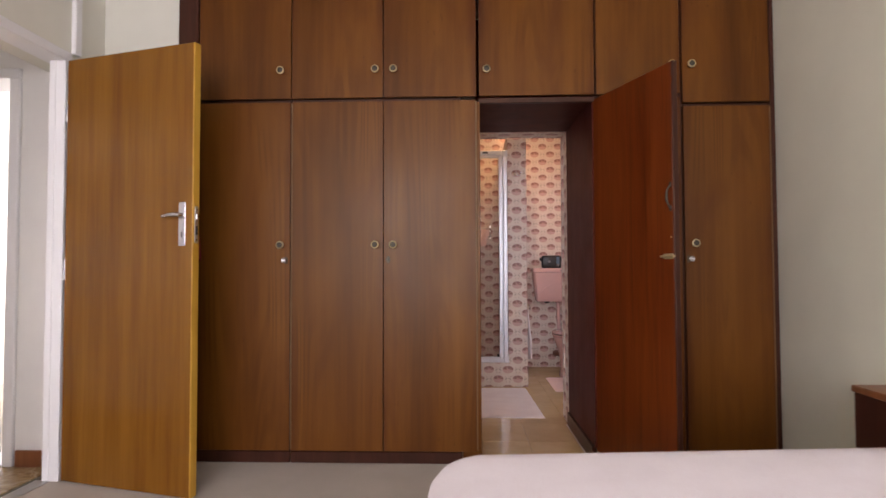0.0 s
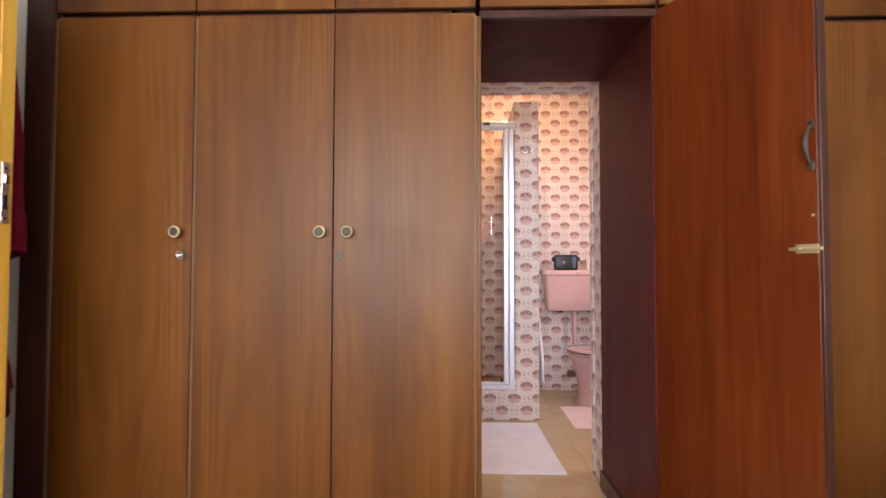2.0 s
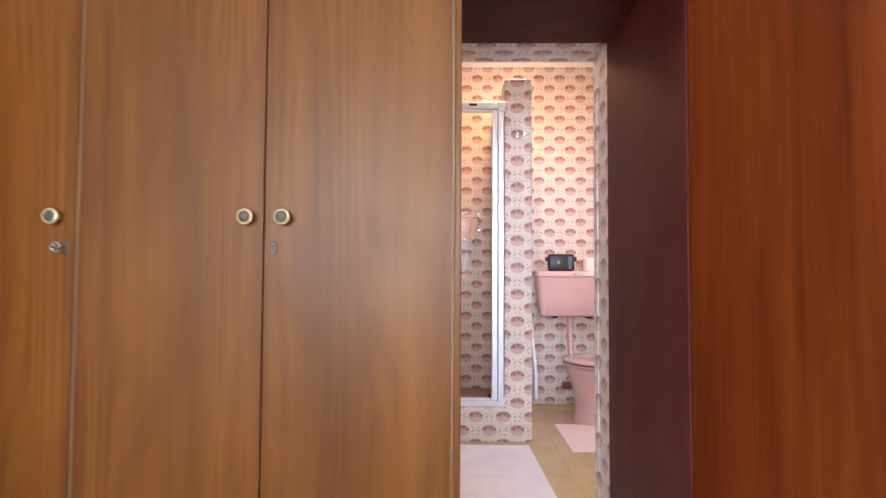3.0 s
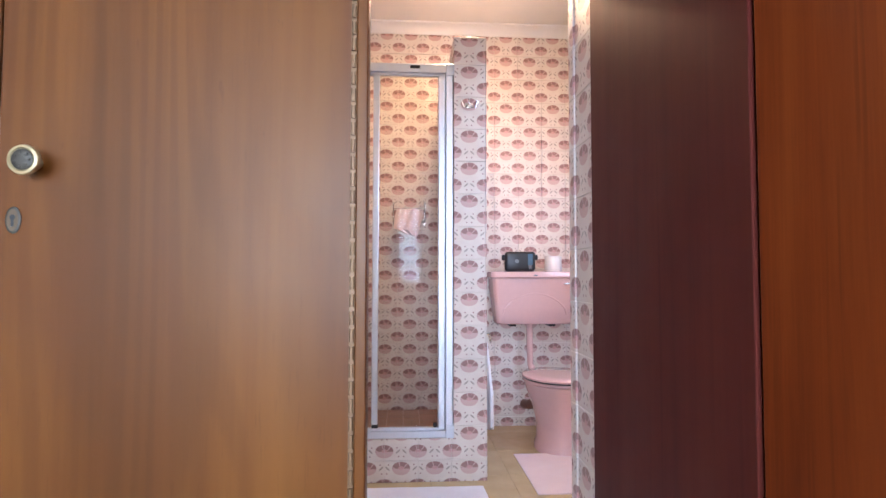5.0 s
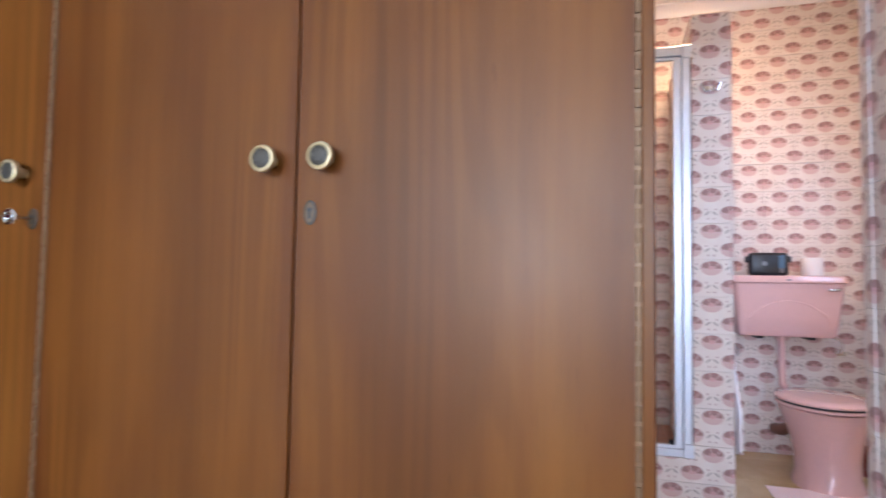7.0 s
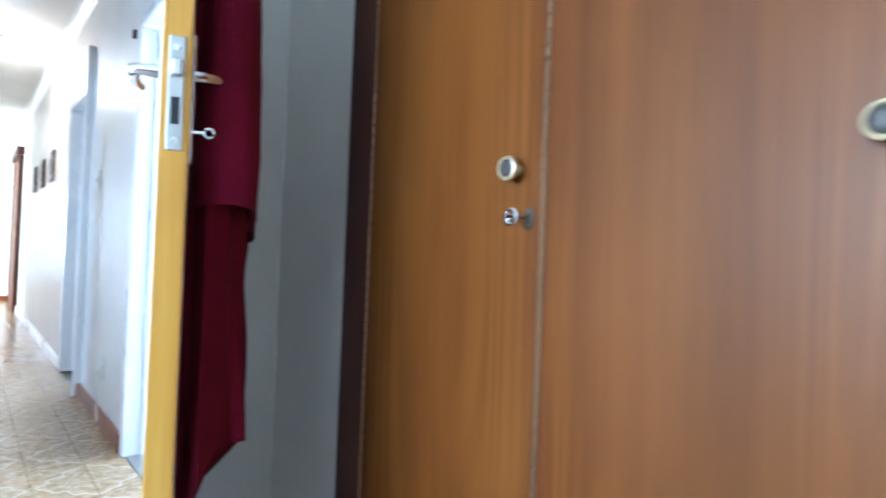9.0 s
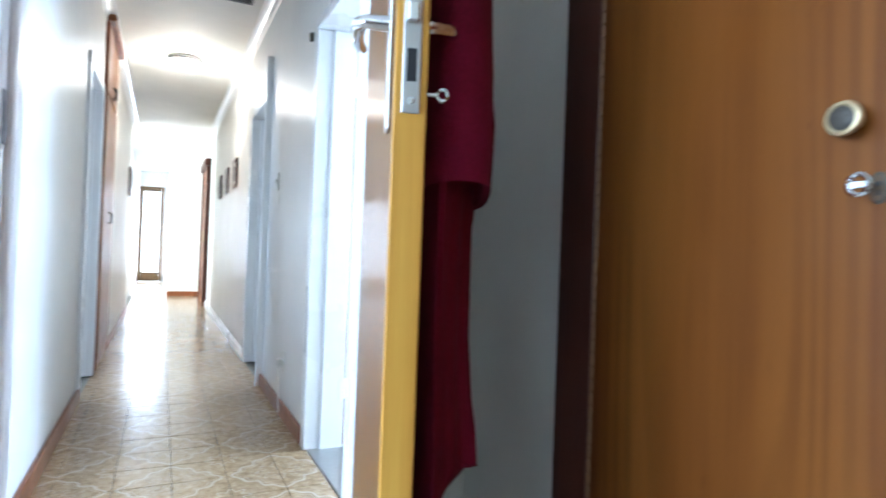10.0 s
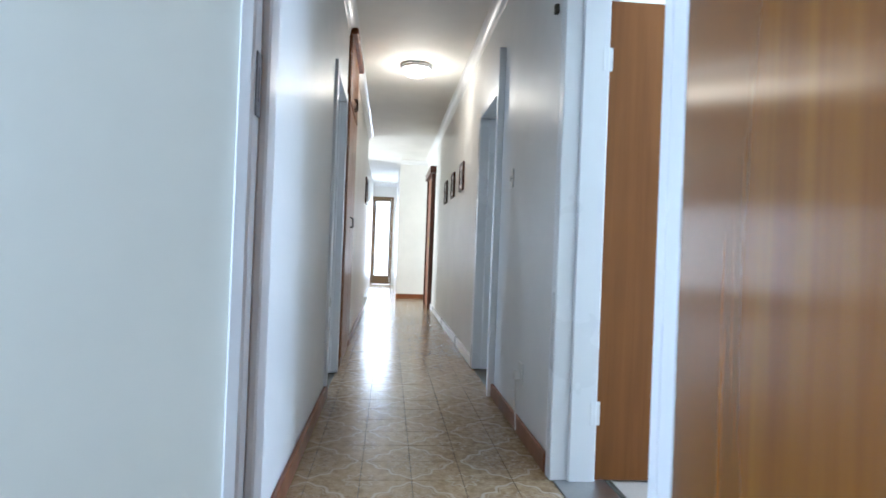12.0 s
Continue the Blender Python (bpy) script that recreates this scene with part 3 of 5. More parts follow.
window("window_1", pose(-.45, -2.51, .9), 2.0, 1.3)
# unseen window, made up to go with the east fill lamp
window("added_window_7", pose(1.86, -1.2, .9, 0, 0, 90), 1.5, 1.3)
# invented bathroom window, out of view, around the added lamp
window("added_window_2", pose(1.86, 4.75, 1.2, 0, 0, 90), .8, .8)
window("window_3", pose(-3.25, 6.55, .9), 1.5, 1.2)
# unseen window, assumed for the second side room
window("assumed_window_4", pose(-5.4, 6.55, .9), 1.2, 1.2)
window("window_5", pose(-4.8, -2.15, .9), 1.6, 1.3)
window("window_6", pose(-11.2, -1.75, .4), 2.6, 2.0)

# ---------------------------------------------------------------- wardrobe
Y = 3.10


def knob(parent, x, z, label="round brass knob with a dark patterned centre"):
    bm = lathe(bmesh.new(), [(.009, 0), (.009, -.012), (.014, -.016), (.0200, -.022), (.0212, -.027), (.0200, -.031), (.0165, -.0325), (.0145, -.030)], "Y", (x, -.0235, z), 24)
    k = part("knob", bm, BRASS, parent, label, True)
    bm = lathe(bmesh.new(), [(.0146, -.0302), (.0146, -.0315), (.010, -.0335), (.004, -.0338)], "Y", (x, -.0235, z), 16)
    for i in range(7):
        a = i * 2 * math.pi / 7
        lathe(bm, [(.0026, -.031), (.0026, -.0345), (.001, -.0352)], "Y", (x + .0095 * math.cos(a), -.0235, z + .0095 * math.sin(a)), 6)
    part("knob_centre", bm, BRASS_DARK, k, "", True)


def escutcheon(parent, x, z):
    ring = lambda sx, sz, y: [(x + sx * math.cos(a * math.pi / 10), y, z + sz * math.sin(a * math.pi / 10)) for a in range(20)]
    bm = loft(bmesh.new(), [ring(.0105, .019, -.0235), ring(.0105, .019, -.0252), ring(.0085, .0165, -.0262)])
    e = part("escutcheon", bm, BRASS_DARK, parent, "oval keyhole plate", True)
    part("face", loft(bmesh.new(), [ring(.0078, .0158, -.0258), ring(.0074, .0154, -.0264)]), KEY_PLATE, e, "dull worn brass face")
    bm = lathe(bmesh.new(), [(.0038, -.0264), (.0038, -.0268)], "Y", (x, 0, z + .004), 12)
    box(bm, x - .002, x + .002, -.0268, -.0264, z - .009, z + .003)
    part("keyhole", bm, BLACK, e)


def cabinet_key(parent, x, z):
    escutcheon(parent, x, z)
    bm = tube(bmesh.new(), [(x, -.024, z), (x, -.058, z)], .0032, 8)
    ring = [(x + .011 * math.cos(a * math.pi / 8), -.066, z + .012 * math.sin(a * math.pi / 8)) for a in range(17)]
    tube(bm, ring, .003, 6, False)
    box(bm, x - .010, x + .010, -.069, -.056, z - .004, z + .004, .001)
    part("key", bm, CHROME, parent, "small chrome key in the lock", True)


def piano_hinge(parent, x, z0, z1, y=-.0235):
    bm = boxes((x - .004, x + .004, y - .0010, y + .001, z0, z1))
    z = z0
    while z < z1 - .02:
        lathe(bm, [(.0034, z + .002), (.0034, z + .021)], "Z", (x, y - .002, 0), 6)
        z += .025
    part("piano_hinge", bm, HINGE, parent, "dull brass piano hinge", True)


def cabinet_door(name, parent, x0, x1, z0, z1, knob_x, knob_z, hinge_x=None, lock=None, lock_x=0):
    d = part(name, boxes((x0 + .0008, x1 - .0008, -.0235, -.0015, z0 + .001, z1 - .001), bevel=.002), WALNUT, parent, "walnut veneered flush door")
    knob(d, knob_x, knob_z)
    if lock == "hole":
        escutcheon(d, lock_x, 1.075)
    if lock == "key":
        cabinet_key(d, lock_x, 1.073)
    if hinge_x is not None:
        piano_hinge(d, hinge_x, z0 + .01, z1 - .01)
    return d


def wardrobe_unit(cx, x0, x1, lowers, uppers, label, depth=.765, split=1.937):
    """A tall built-in unit: panels, plinth, rails and its doors (x values from the wardrobe's origin cx)."""
    u = thing("wardrobe", label, "wardrobe", pose(cx, Y, 0), "built-in wardrobe units")
    part("side_panel", boxes((x0 - cx, x0 - cx + .018, .001, depth, .065, 2.70), bevel=.002), FRAME_WOOD, u)
    part("side_panel", boxes((x1 - cx - .018, x1 - cx, .001, depth, .065, 2.70), bevel=.002), FRAME_WOOD, u)
    part("back_panel", boxes((x0 - cx + .018, x1 - cx - .018, depth - .012, depth, .065, 2.70)), FRAME_WOOD, u)
    part("shelf", boxes((x0 - cx + .018, x1 - cx - .018, .001, depth - .012, split - .012, split + .008), bevel=.002), FRAME_WOOD, u)
    part("top_rail", boxes((x0 - cx, x1 - cx, -.02, .05, 2.625, 2.715), bevel=.003), FRAME_WOOD, u)
    part("plinth", boxes((x0 - cx, x1 - cx, -.012, .02, 0, .062), bevel=.004), FRAME_WOOD, u, "dark stained plinth")
    for a, b, kx, hx, lock, lx in lowers:
        cabinet_door("door", u, a - cx, b - cx, .066, split - .009, kx - cx, 1.155, None if hx is None else hx - cx, lock, lx - cx)
    for a, b, kx in uppers:
        cabinet_door("upper_door", u, a - cx, b - cx, split + .009, 2.622, kx - cx, 2.095)
    return u


w1 = wardrobe_unit(-1.06, -1.326, -.812, [(-1.319, -.812, -.862, -1.315, "key", -.835)], [(-1.319, -.812, -.865)], "walnut single wardrobe with a key in its lock")
part("end_post", boxes((-1.438 + 1.06, -1.328 + 1.06, -.018, .765, 0, 2.715), bevel=.004), FRAME_WOOD, w1, "dark stained end post")
wardrobe_unit(-.315, -.808, .104, [(-.8095, -.3125, -.354, -.805, None, 0), (-.3115, .187, -.258, .184, "hole", -.286)], [(-.8095, -.3125, -.354), (-.3115, .187, -.256)],
              "walnut double wardrobe with an oval keyhole")
w3 = wardrobe_unit(1.03, .816, 1.262, [(.82, 1.258, 1.21, None, None, 0)], [(.82, 1.258, 1.21)], "walnut wardrobe partly behind the open door")
w4 = wardrobe_unit(1.50, 1.264, 1.742, [(1.270, 1.722, 1.318, 1.719, "key", 1.290)], [(1.270, 1.722, 1.312)], "walnut wardrobe beside the grey wall", split=1.888)
part("end_post", boxes((1.724 - 1.50, 1.746 - 1.50, -.024, .765, 0, 2.715), bevel=.003), FRAME_WOOD, w4, "dark stained end post")
# cabinet and panels over and beside the way through
o = thing("overhead_cabinet", "walnut cabinet over the way to the bathroom", "cabinet", pose(.49, Y, 0))
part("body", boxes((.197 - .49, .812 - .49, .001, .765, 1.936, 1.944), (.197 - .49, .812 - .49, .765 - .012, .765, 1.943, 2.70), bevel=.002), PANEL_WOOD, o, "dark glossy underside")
part("top_rail", boxes((.197 - .49, .812 - .49, -.02, .05, 2.625, 2.715), bevel=.003), FRAME_WOOD, o)
cabinet_door("upper_door", o, .199 - .49, .811 - .49, 1.946, 2.622, .241 - .49, 2.085)
part("edge_trim", boxes((.197 - .49, .812 - .49, -.022, .0, 1.908, 1.935), bevel=.002), FRAME_WOOD, o)
p = thing("passage_panel", "glossy dark brown side panel with a skirting strip", "panel", pose(.813, Y, 0))
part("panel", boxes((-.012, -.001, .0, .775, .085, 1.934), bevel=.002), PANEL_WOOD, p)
part("skirting", boxes((-.024, -.001, .03, .775, 0, .083), bevel=.003), FRAME_WOOD, p)
p = thing("passage_panel", "glossy dark brown side panel with a skirting strip", "panel", pose(.107, Y, 0))
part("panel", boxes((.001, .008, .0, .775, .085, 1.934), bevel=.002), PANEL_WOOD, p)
part("skirting", boxes((.001, .016, .03, .775, 0, .083), bevel=.003), FRAME_WOOD, p)
part("hinge_post", boxes((.0, .098, -.001, .024, .0, 1.914), (.081, .098, -.024, -.001, .0, 1.914), bevel=.002), WALNUT, p, "walnut stile beside the way through")

# the open wardrobe-like door of the bathroom; its origin is at the hinge, the leaf along +x
bd = thing("bathroom_door", "open red-brown varnished door with a brass pull", "door", pose(.803, Y - .006, 0, 0, 0, math.degrees(math.atan2(2.508 - 3.094, 1.022 - .803))), kind="structure")
part("leaf", boxes((.004, .606, 0, .022, .075, 1.922), bevel=.002), RED_WOOD, bd)
part("edge_strip", boxes((.6065, .616, -.001, .0235, .075, 1.922), bevel=.001), FRAME_WOOD, bd, "dark worn door edge")
bm = tube(bmesh.new(), [(.592, -.004, 1.382), (.592, -.013, 1.372), (.592, -.021, 1.355), (.592, -.023, 1.335), (.592, -.021, 1.315), (.592, -.013, 1.298), (.592, -.004, 1.288)], [.005, .004, .005, .0065, .005, .004, .005], 8)
for z in (1.386, 1.284):
    box(bm, .584, .600, -.005, -.0005, z - .012, z + .012, .002)
part("pull_handle", bm, BRASS_DARK, bd, "curved dark brass pull handle", True)
bm = boxes((.545, .606, -.006, -.0005, 1.065, 1.088), bevel=.001)
tube(bm, [(.530, -.008, 1.0765), (.618, -.008, 1.0765)], .005, 8)
tube(bm, [(.565, -.008, 1.0765), (.565, -.024, 1.0765)], .004, 8)
part("bolt", bm, BRASS, bd, "small brass sliding bolt", True)
part("cover_cap", lathe(bmesh.new(), [(.004, -.0005), (.004, -.002), (.002, -.0025)], "Y", (.592, 0, 1.16), 10), BRASS, bd)

# ---------------------------------------------------------------- passage door, open into the bedroom
HX, HY, FX, FY = -1.842, 2.780, -1.106, 2.576
pd = thing("bedroom_door", "open golden-brown flush door with chrome lever handles", "door", pose(HX, HY, .008, 0, 0, math.degrees(math.atan2(FY - HY, FX - HX))), kind="structure")
L = math.hypot(FX - HX, FY - HY)
part("leaf", boxes((.003, L - .005, .0005, .0395, 0, 2.056), bevel=.0015), DOOR_WOOD, pd)
part("edge_lipping", boxes((L - .0048, L + .003, -.0005, .0405, 0, 2.056), bevel=.002), EDGE_WOOD, pd, "ochre painted door edge")
bm = boxes((L + .003, L + .0055, .009, .031, 1.137, 1.305), bevel=.001)
pl = part("lock_plate", bm, STEEL, pd, "steel mortice lock plate")
part("latch", boxes((L + .0055, L + .012, .012, .028, 1.245, 1.272), bevel=.003), CHROME, pl)
part("bolt_slot", boxes((L + .0055, L + .0062, .014, .026, 1.175, 1.215)), BLACK, pl)
for z in (1.152, 1.288):
    part("screw", lathe(bmesh.new(), [(.005, L + .0055), (.005, L + .0063), (.003, L + .0066)], "X", (0, .02, z), 10), CHROME, pl)
for side, y0 in ((-1, 0.0), (1, .04)):
    bm = boxes((L - .075, L - .037, min(y0, y0 + side * .005), max(y0, y0 + side * .005), 1.125, 1.325), bevel=.002)
    lp = part("handle_plate", bm, CHROME, pd, "chrome back plate")
    bm = tube(bmesh.new(), [(L - .056, y0 + side * .004, 1.265), (L - .056, y0 + side * .034, 1.265), (L - .066, y0 + side * .042, 1.265), (L - .100, y0 + side * .043, 1.264), (L - .128, y0 + side * .040, 1.260), (L - .142, y0 + side * .033, 1.258)],
              [.011, .009, .010, .009, .008, .006], 10)
    part("lever", bm, CHROME, lp, "", True)
    part("keyhole", boxes((L - .058, L - .054, min(y0 + side * .005, y0 + side * .0056), max(y0 + side * .005, y0 + side * .0056), 1.165, 1.19)), BLACK, lp)
bm = tube(bmesh.new(), [(L - .056, .045, 1.178), (L - .056, .062, 1.178)], .003, 8)
tube(bm, [(L - .056, .069 + .007 * math.cos(a * math.pi / 8), 1.178 + .0075 * math.sin(a * math.pi / 8)) for a in range(17)], .0028, 6, False)
part("key", bm, CHROME, pd, "steel key in the lock", True)
for z in (.22, 1.02, 1.80):
    part("hinge", lathe(bmesh.new(), [(.007, z - .05), (.007, z + .05)], "Z", (-.002, .006, 0), 10), STEEL, pd, "", True)
bm = boxes((L - .33, L - .27, .0405, .046, 1.70, 1.76), bevel=.002)
tube(bm, [(L - .30, .044, 1.73), (L - .30, .085, 1.72), (L - .30, .10, 1.745)], .006, 8)
part("coat_hook", bm, STEEL, pd, "steel hook on the back of the door", True)

# ---------------------------------------------------------------- robe behind the bedroom door


def make_robe():
    ob = thing("bathrobe", "maroon terry bathrobe hanging on the back of the door", "bathrobe", pd.matrix_basis.copy())

    def body_ring(z, cs, cn, a, b, fold, phase):
        out = []
        for i in range(56):
            t = 2 * math.pi * i / 56
            k = 1 + fold * (math.sin(7 * t + phase) * .6 + math.sin(11 * t + 2.1 * phase) * .4)
            x, y = cs + a * math.cos(t) * k, cn + b * math.sin(t) * k
            out.append((x, max(.0425, y), z + (.075 * math.sin(t) + .02 * math.sin(2 * t + 1.0) + .015 * math.sin(5 * t) if z < .65 else 0)))
        return out
    prof = [(1.735, .03, .025, .05), (1.69, .09, .055, .06), (1.60, .17, .075, .07), (1.45, .20, .085, .08), (1.20, .20, .080, .09), (1.00, .195, .075, .10),
            (.85, .20, .075, .12), (.76, .215, .08, .13), (.72, .225, .085, .15), (.665, .235, .088, .16), (.615, .238, .088, .17)]
    bm = loft(bmesh.new(), [body_ring(z, .495 - (1.7 - z) * .02, .081, a, b * .89, f, .8 + (1.7 - z) * .9) for z, a, b, f in prof])
    part("robe_body", bm, MAROON, ob, smooth=True)
    for s0, nn, r0, z1 in ((.45, .110, .071, 1.02), (.612, .101, .064, 1.05)):
        rings = []
        for k in range(13):
            z = 1.62 - (1.62 - z1) * k / 12
            r = r0 * (.75 + .45 * min(1, k / 5)) * (1.0 if k < 10 else 1.06)
            rings.append([(s0 + .02 * k / 12 + r * math.cos(t) * (1 + .06 * math.sin(3 * t + k * .4)), max(.0435, nn + .69 * r * math.sin(t) * (1 + .05 * math.sin(4 * t + k))), z + (.018 * math.cos(t) if k > 9 else 0))
                          for t in [2 * math.pi * i / 28 for i in range(28)]])
        # turned-up cuff
        for r_in, dz in ((.82, .004), (.74, .05)):
            rings.append([(s0 + .02 + (p[0] - s0 - .02) * r_in, nn + (p[1] - nn) * r_in, p[2] + dz) for p in rings[12]])
        part("sleeve", loft(bmesh.new(), rings, False), MAROON, ob, smooth=True)
    tie = [(.40 + .01 * i, .148 + .004 * math.sin(i), 1.02 - .004 * i * i) for i in range(10)]
    part("tie_belt", tube(bmesh.new(), tie, .014, 8), MAROON, ob, smooth=True)


make_robe()

# ---------------------------------------------------------------- bed and bedside table


def make_bed():
    b = thing("bed", "bed with a smooth white bedspread beside the wall", "bed", pose(.03, 0, 0))
    x0, x1, y0, y1 = 0.0, 1.66, -.14, 1.415

    def outline(inset, z, r):
        out = []
        for cx, cy, a0 in ((x1 - r, y1 - r, 0), (x0 + r, y1 - r, 90), (x0 + r, y0 + r, 180), (x1 - r, y0 + r, 270)):
            for k in range(9):
                a = radians(a0 + k * 11.25)
                wob = .006 * math.sin(9 * a + z * 5) * (1 if z < .5 else 0)
                x = cx + (r - inset + wob) * math.cos(a)
                sag = .055 * max(0, 1 - (x - x0) / .75) ** 2.2 if z > .5 else 0
                out.append((x, cy + (r - inset + wob) * math.sin(a), z - sag))
        return out
    rings = [outline(-.02, .06, .12), outline(-.012, .25, .12), outline(0, .45, .12), outline(0, .555, .12), outline(.012, .605, .12), outline(.035, .630, .12), outline(.075, .642, .12), outline(.115, .646, .12)]
    part("bedspread", loft(bmesh.new(), rings), BEDSPREAD, b, "smooth white bedspread", True)
    part("base", boxes((.05, 1.62, -.09, 1.36, .0, .058), bevel=.006), FRAME_WOOD, b)
    part("headboard", boxes((1.665, 1.70, -.16, 1.43, 0, 1.0), bevel=.01), FRAME_WOOD, b, "dark wooden headboard")


make_bed()


def pillow(label, m, w, d, h, mat):
    bm = bmesh.new()
    n = 14
    grid = {}
    for s in (1, -1):
        for i in range(n + 1):
            for j in range(n + 1):
                u, v = 2 * i / n - 1, 2 * j / n - 1
                k = (max(0, 1 - u ** 4) * max(0, 1 - v ** 4)) ** .5
                pin = 1 - .06 * (u * u * v * v)
                key = (s if k > 1e-6 else 0, i, j)
                if key not in grid:
                    grid[key] = bm.verts.new((u * w / 2 * pin, v * d / 2 * pin, h / 2 + s * h / 2 * k))
    for s in (1, -1):
        for i in range(n):
            for j in range(n):
                q = [grid.get((s, a, c), grid.get((0, a, c))) for a, c in ((i, j), (i + 1, j), (i + 1, j + 1), (i, j + 1))]
                if len(set(q)) == 4:
                    bm.faces.new(q)
    return solid("pillow", bm, mat, label, "pillow", m, smooth=True)


pillow("pale pink pillow lying on the bed", pose(1.33, 1.04, .642, 0, 0, 4), .62, .58, .10, PINK_TOWEL)


def make_bedside():
    b = thing("bedside_table", "dark brown wooden bedside table beside the bed", "bedside table", pose(1.378, 1.53, 0))
    w, d, h = .348, .425, .645
    part("top", boxes((-.008, w, -.008, d + .004, h - .022, h), bevel=.004), SKIRT_WOOD, b, "worn wooden top")
    part("side_panel", boxes((.0, .02, 0, d, 0, h - .023), bevel=.003), FRAME_WOOD, b)
    part("side_panel", boxes((w - .02, w, 0, d, 0, h - .023), bevel=.003), FRAME_WOOD, b)
    part("back_panel", boxes((.021, w - .021, d - .012, d, .05, h - .023)), FRAME_WOOD, b)
    part("shelf", boxes((.021, w - .021, .01, d - .013, .28, .298), bevel=.002), FRAME_WOOD, b)
    dr = part("drawer", boxes((.022, w - .022, -.004, d - .014, .44, h - .025), bevel=.003), SKIRT_WOOD, b)
    part("knob", lathe(bmesh.new(), [(.006, -.004), (.006, -.012), (.012, -.02), (.010, -.026), (.004, -.028)], "Y", (w / 2, 0, .53), 16), BRASS, dr, "", True)


make_bedside()


def switch_plate(m, toggles, w, h, label):
    s = thing("light_switch", label, "switch", m)
    part("plate", boxes((-w / 2, w / 2, -.009, 0, -h / 2, h / 2), bevel=.003), WHITE_PLASTIC, s)
    for i in range(toggles):
        x = (i - (toggles - 1) / 2) * w / max(2, toggles) * .9
        part("toggle", boxes((x - .008, x + .008, -.018, -.009, -.018, .018), bevel=.003), WHITE_PLASTIC, s)
    for x in (-w * .42, w * .42):
        part("screw", lathe(bmesh.new(), [(.0035, -.009), (.0035, -.0105), (.002, -.011)], "Y", (x, 0, 0), 8), GREY_PLASTIC, s)


# plates are drawn in the plane y = 0 and face -y
switch_plate(pose(-1.869, 1.902, 1.425, 0, 0, 90), 3, .115, .115, "cream multi-gang light switch on the wall")
switch_plate(pose(-4.30, 2.999, 1.40), 1, .075, .115, "cream light switch on the corridor wall")

# ---------------------------------------------------------------- corridor things


def flush_door(name, m, w, mat, label, swing=1):
    d = thing(name, label, "door", m, kind="structure")
    part("leaf", boxes((.004, w, 0, .04, .01, 2.035), bevel=.0015), mat, d)
    for z in (.29, 1.785):
        part("hinge", boxes((-.002, .034, -.0035, -.0005, z - .05, z + .05), (-.010, .0, -.010, .004, z - .05, z + .05), bevel=.001), TRIM, d, "white painted hinge")
    for y0, s in ((0, -1), (.04, 1)):
        bm = boxes((w - .085, w - .045, min(y0, y0 + s * .005), max(y0, y0 + s * .005), 1.10, 1.30), bevel=.002)
        lp = part("handle_plate", bm, CHROME, d)
        part("lever", tube(bmesh.new(), [(w - .065, y0 + s * .004, 1.23), (w - .065, y0 + s * .045, 1.23), (w - .08, y0 + s * .055, 1.23), (w - .17, y0 + s * .05, 1.225)], [.01, .009, .009, .007], 8), CHROME, lp, "", True)
    return d


flush_door("side_room_door", pose(-3.238, 3.15, 0, 0, 0, 88), .86, LIGHT_WOOD, "open light brown flush door of a side room")
flush_door("second_room_door", pose(-5.535, 3.165, 0, 0, 0, 74), .70, WALL_GREY, "pale grey painted door standing open")
flush_door("left_room_door", pose(-5.275, 1.735, 0, 0, 0, -84), .70, TRIM, "white painted door standing open")


def ceiling_lamp(m, r, label, glow=GLOW_WARM):
    c = thing("ceiling_lamp", label, "ceiling lamp", m)
    part("base_ring", lathe(bmesh.new(), [(r * .92, 0), (r, -.006), (r * 1.02, -.03), (r * .97, -.042), (r * .90, -.042)], "Z", (0, 0, 0), 36), STEEL, c, "dark metal ring", True)
    part("shade", lathe(bmesh.new(), [(r * .93, -.040), (r * .90, -.058), (r * .78, -.082), (r * .55, -.102), (r * .28, -.112), (.004, -.115)], "Z", (0, 0, 0), 36), glow, c, "lit opal glass bowl", True).visible_shadow = False
    return c


ceiling_lamp(pose(-6.40, 2.47, H), .145, "round lit ceiling lamp with an opal bowl")
ceiling_lamp(pose(.58, 5.25, 2.72), .11, "round lit bathroom ceiling lamp", GLOW_DIM)


def picture(x, z, w=.28, h=.29, m=None):
    p = thing("framed_picture", "small dark framed picture on the cream wall", "picture", m or pose(x, 2.999, z), "" if m else "row of pictures")
    part("picture_frame", boxes((-w / 2, w / 2, -.022, 0, -h / 2, -h / 2 + .025), (-w / 2, w / 2, -.022, 0, h / 2 - .025, h / 2), (-w / 2, -w / 2 + .025, -.022, 0, -h / 2 + .025, h / 2 - .025),
                                 (w / 2 - .025, w / 2, -.022, 0, -h / 2 + .025, h / 2 - .025), bevel=.003), FRAME_WOOD, p)
    part("mount", boxes((-w / 2 + .025, w / 2 - .025, -.012, -.002, -h / 2 + .025, h / 2 - .025)), PAPER, p)
    part("print", boxes((-w / 2 + .06, w / 2 - .06, -.014, -.0122, -h / 2 + .07, h / 2 - .07)), GREY_PLASTIC, p, "faded grey print")


for px, pz in ((-6.76, 1.72), (-7.58, 1.72), (-8.41, 1.72)):
    picture(px, pz)
picture(0, 0, .5, .38, pose(-9.55, 1.901, 1.80, 0, 0, 180))


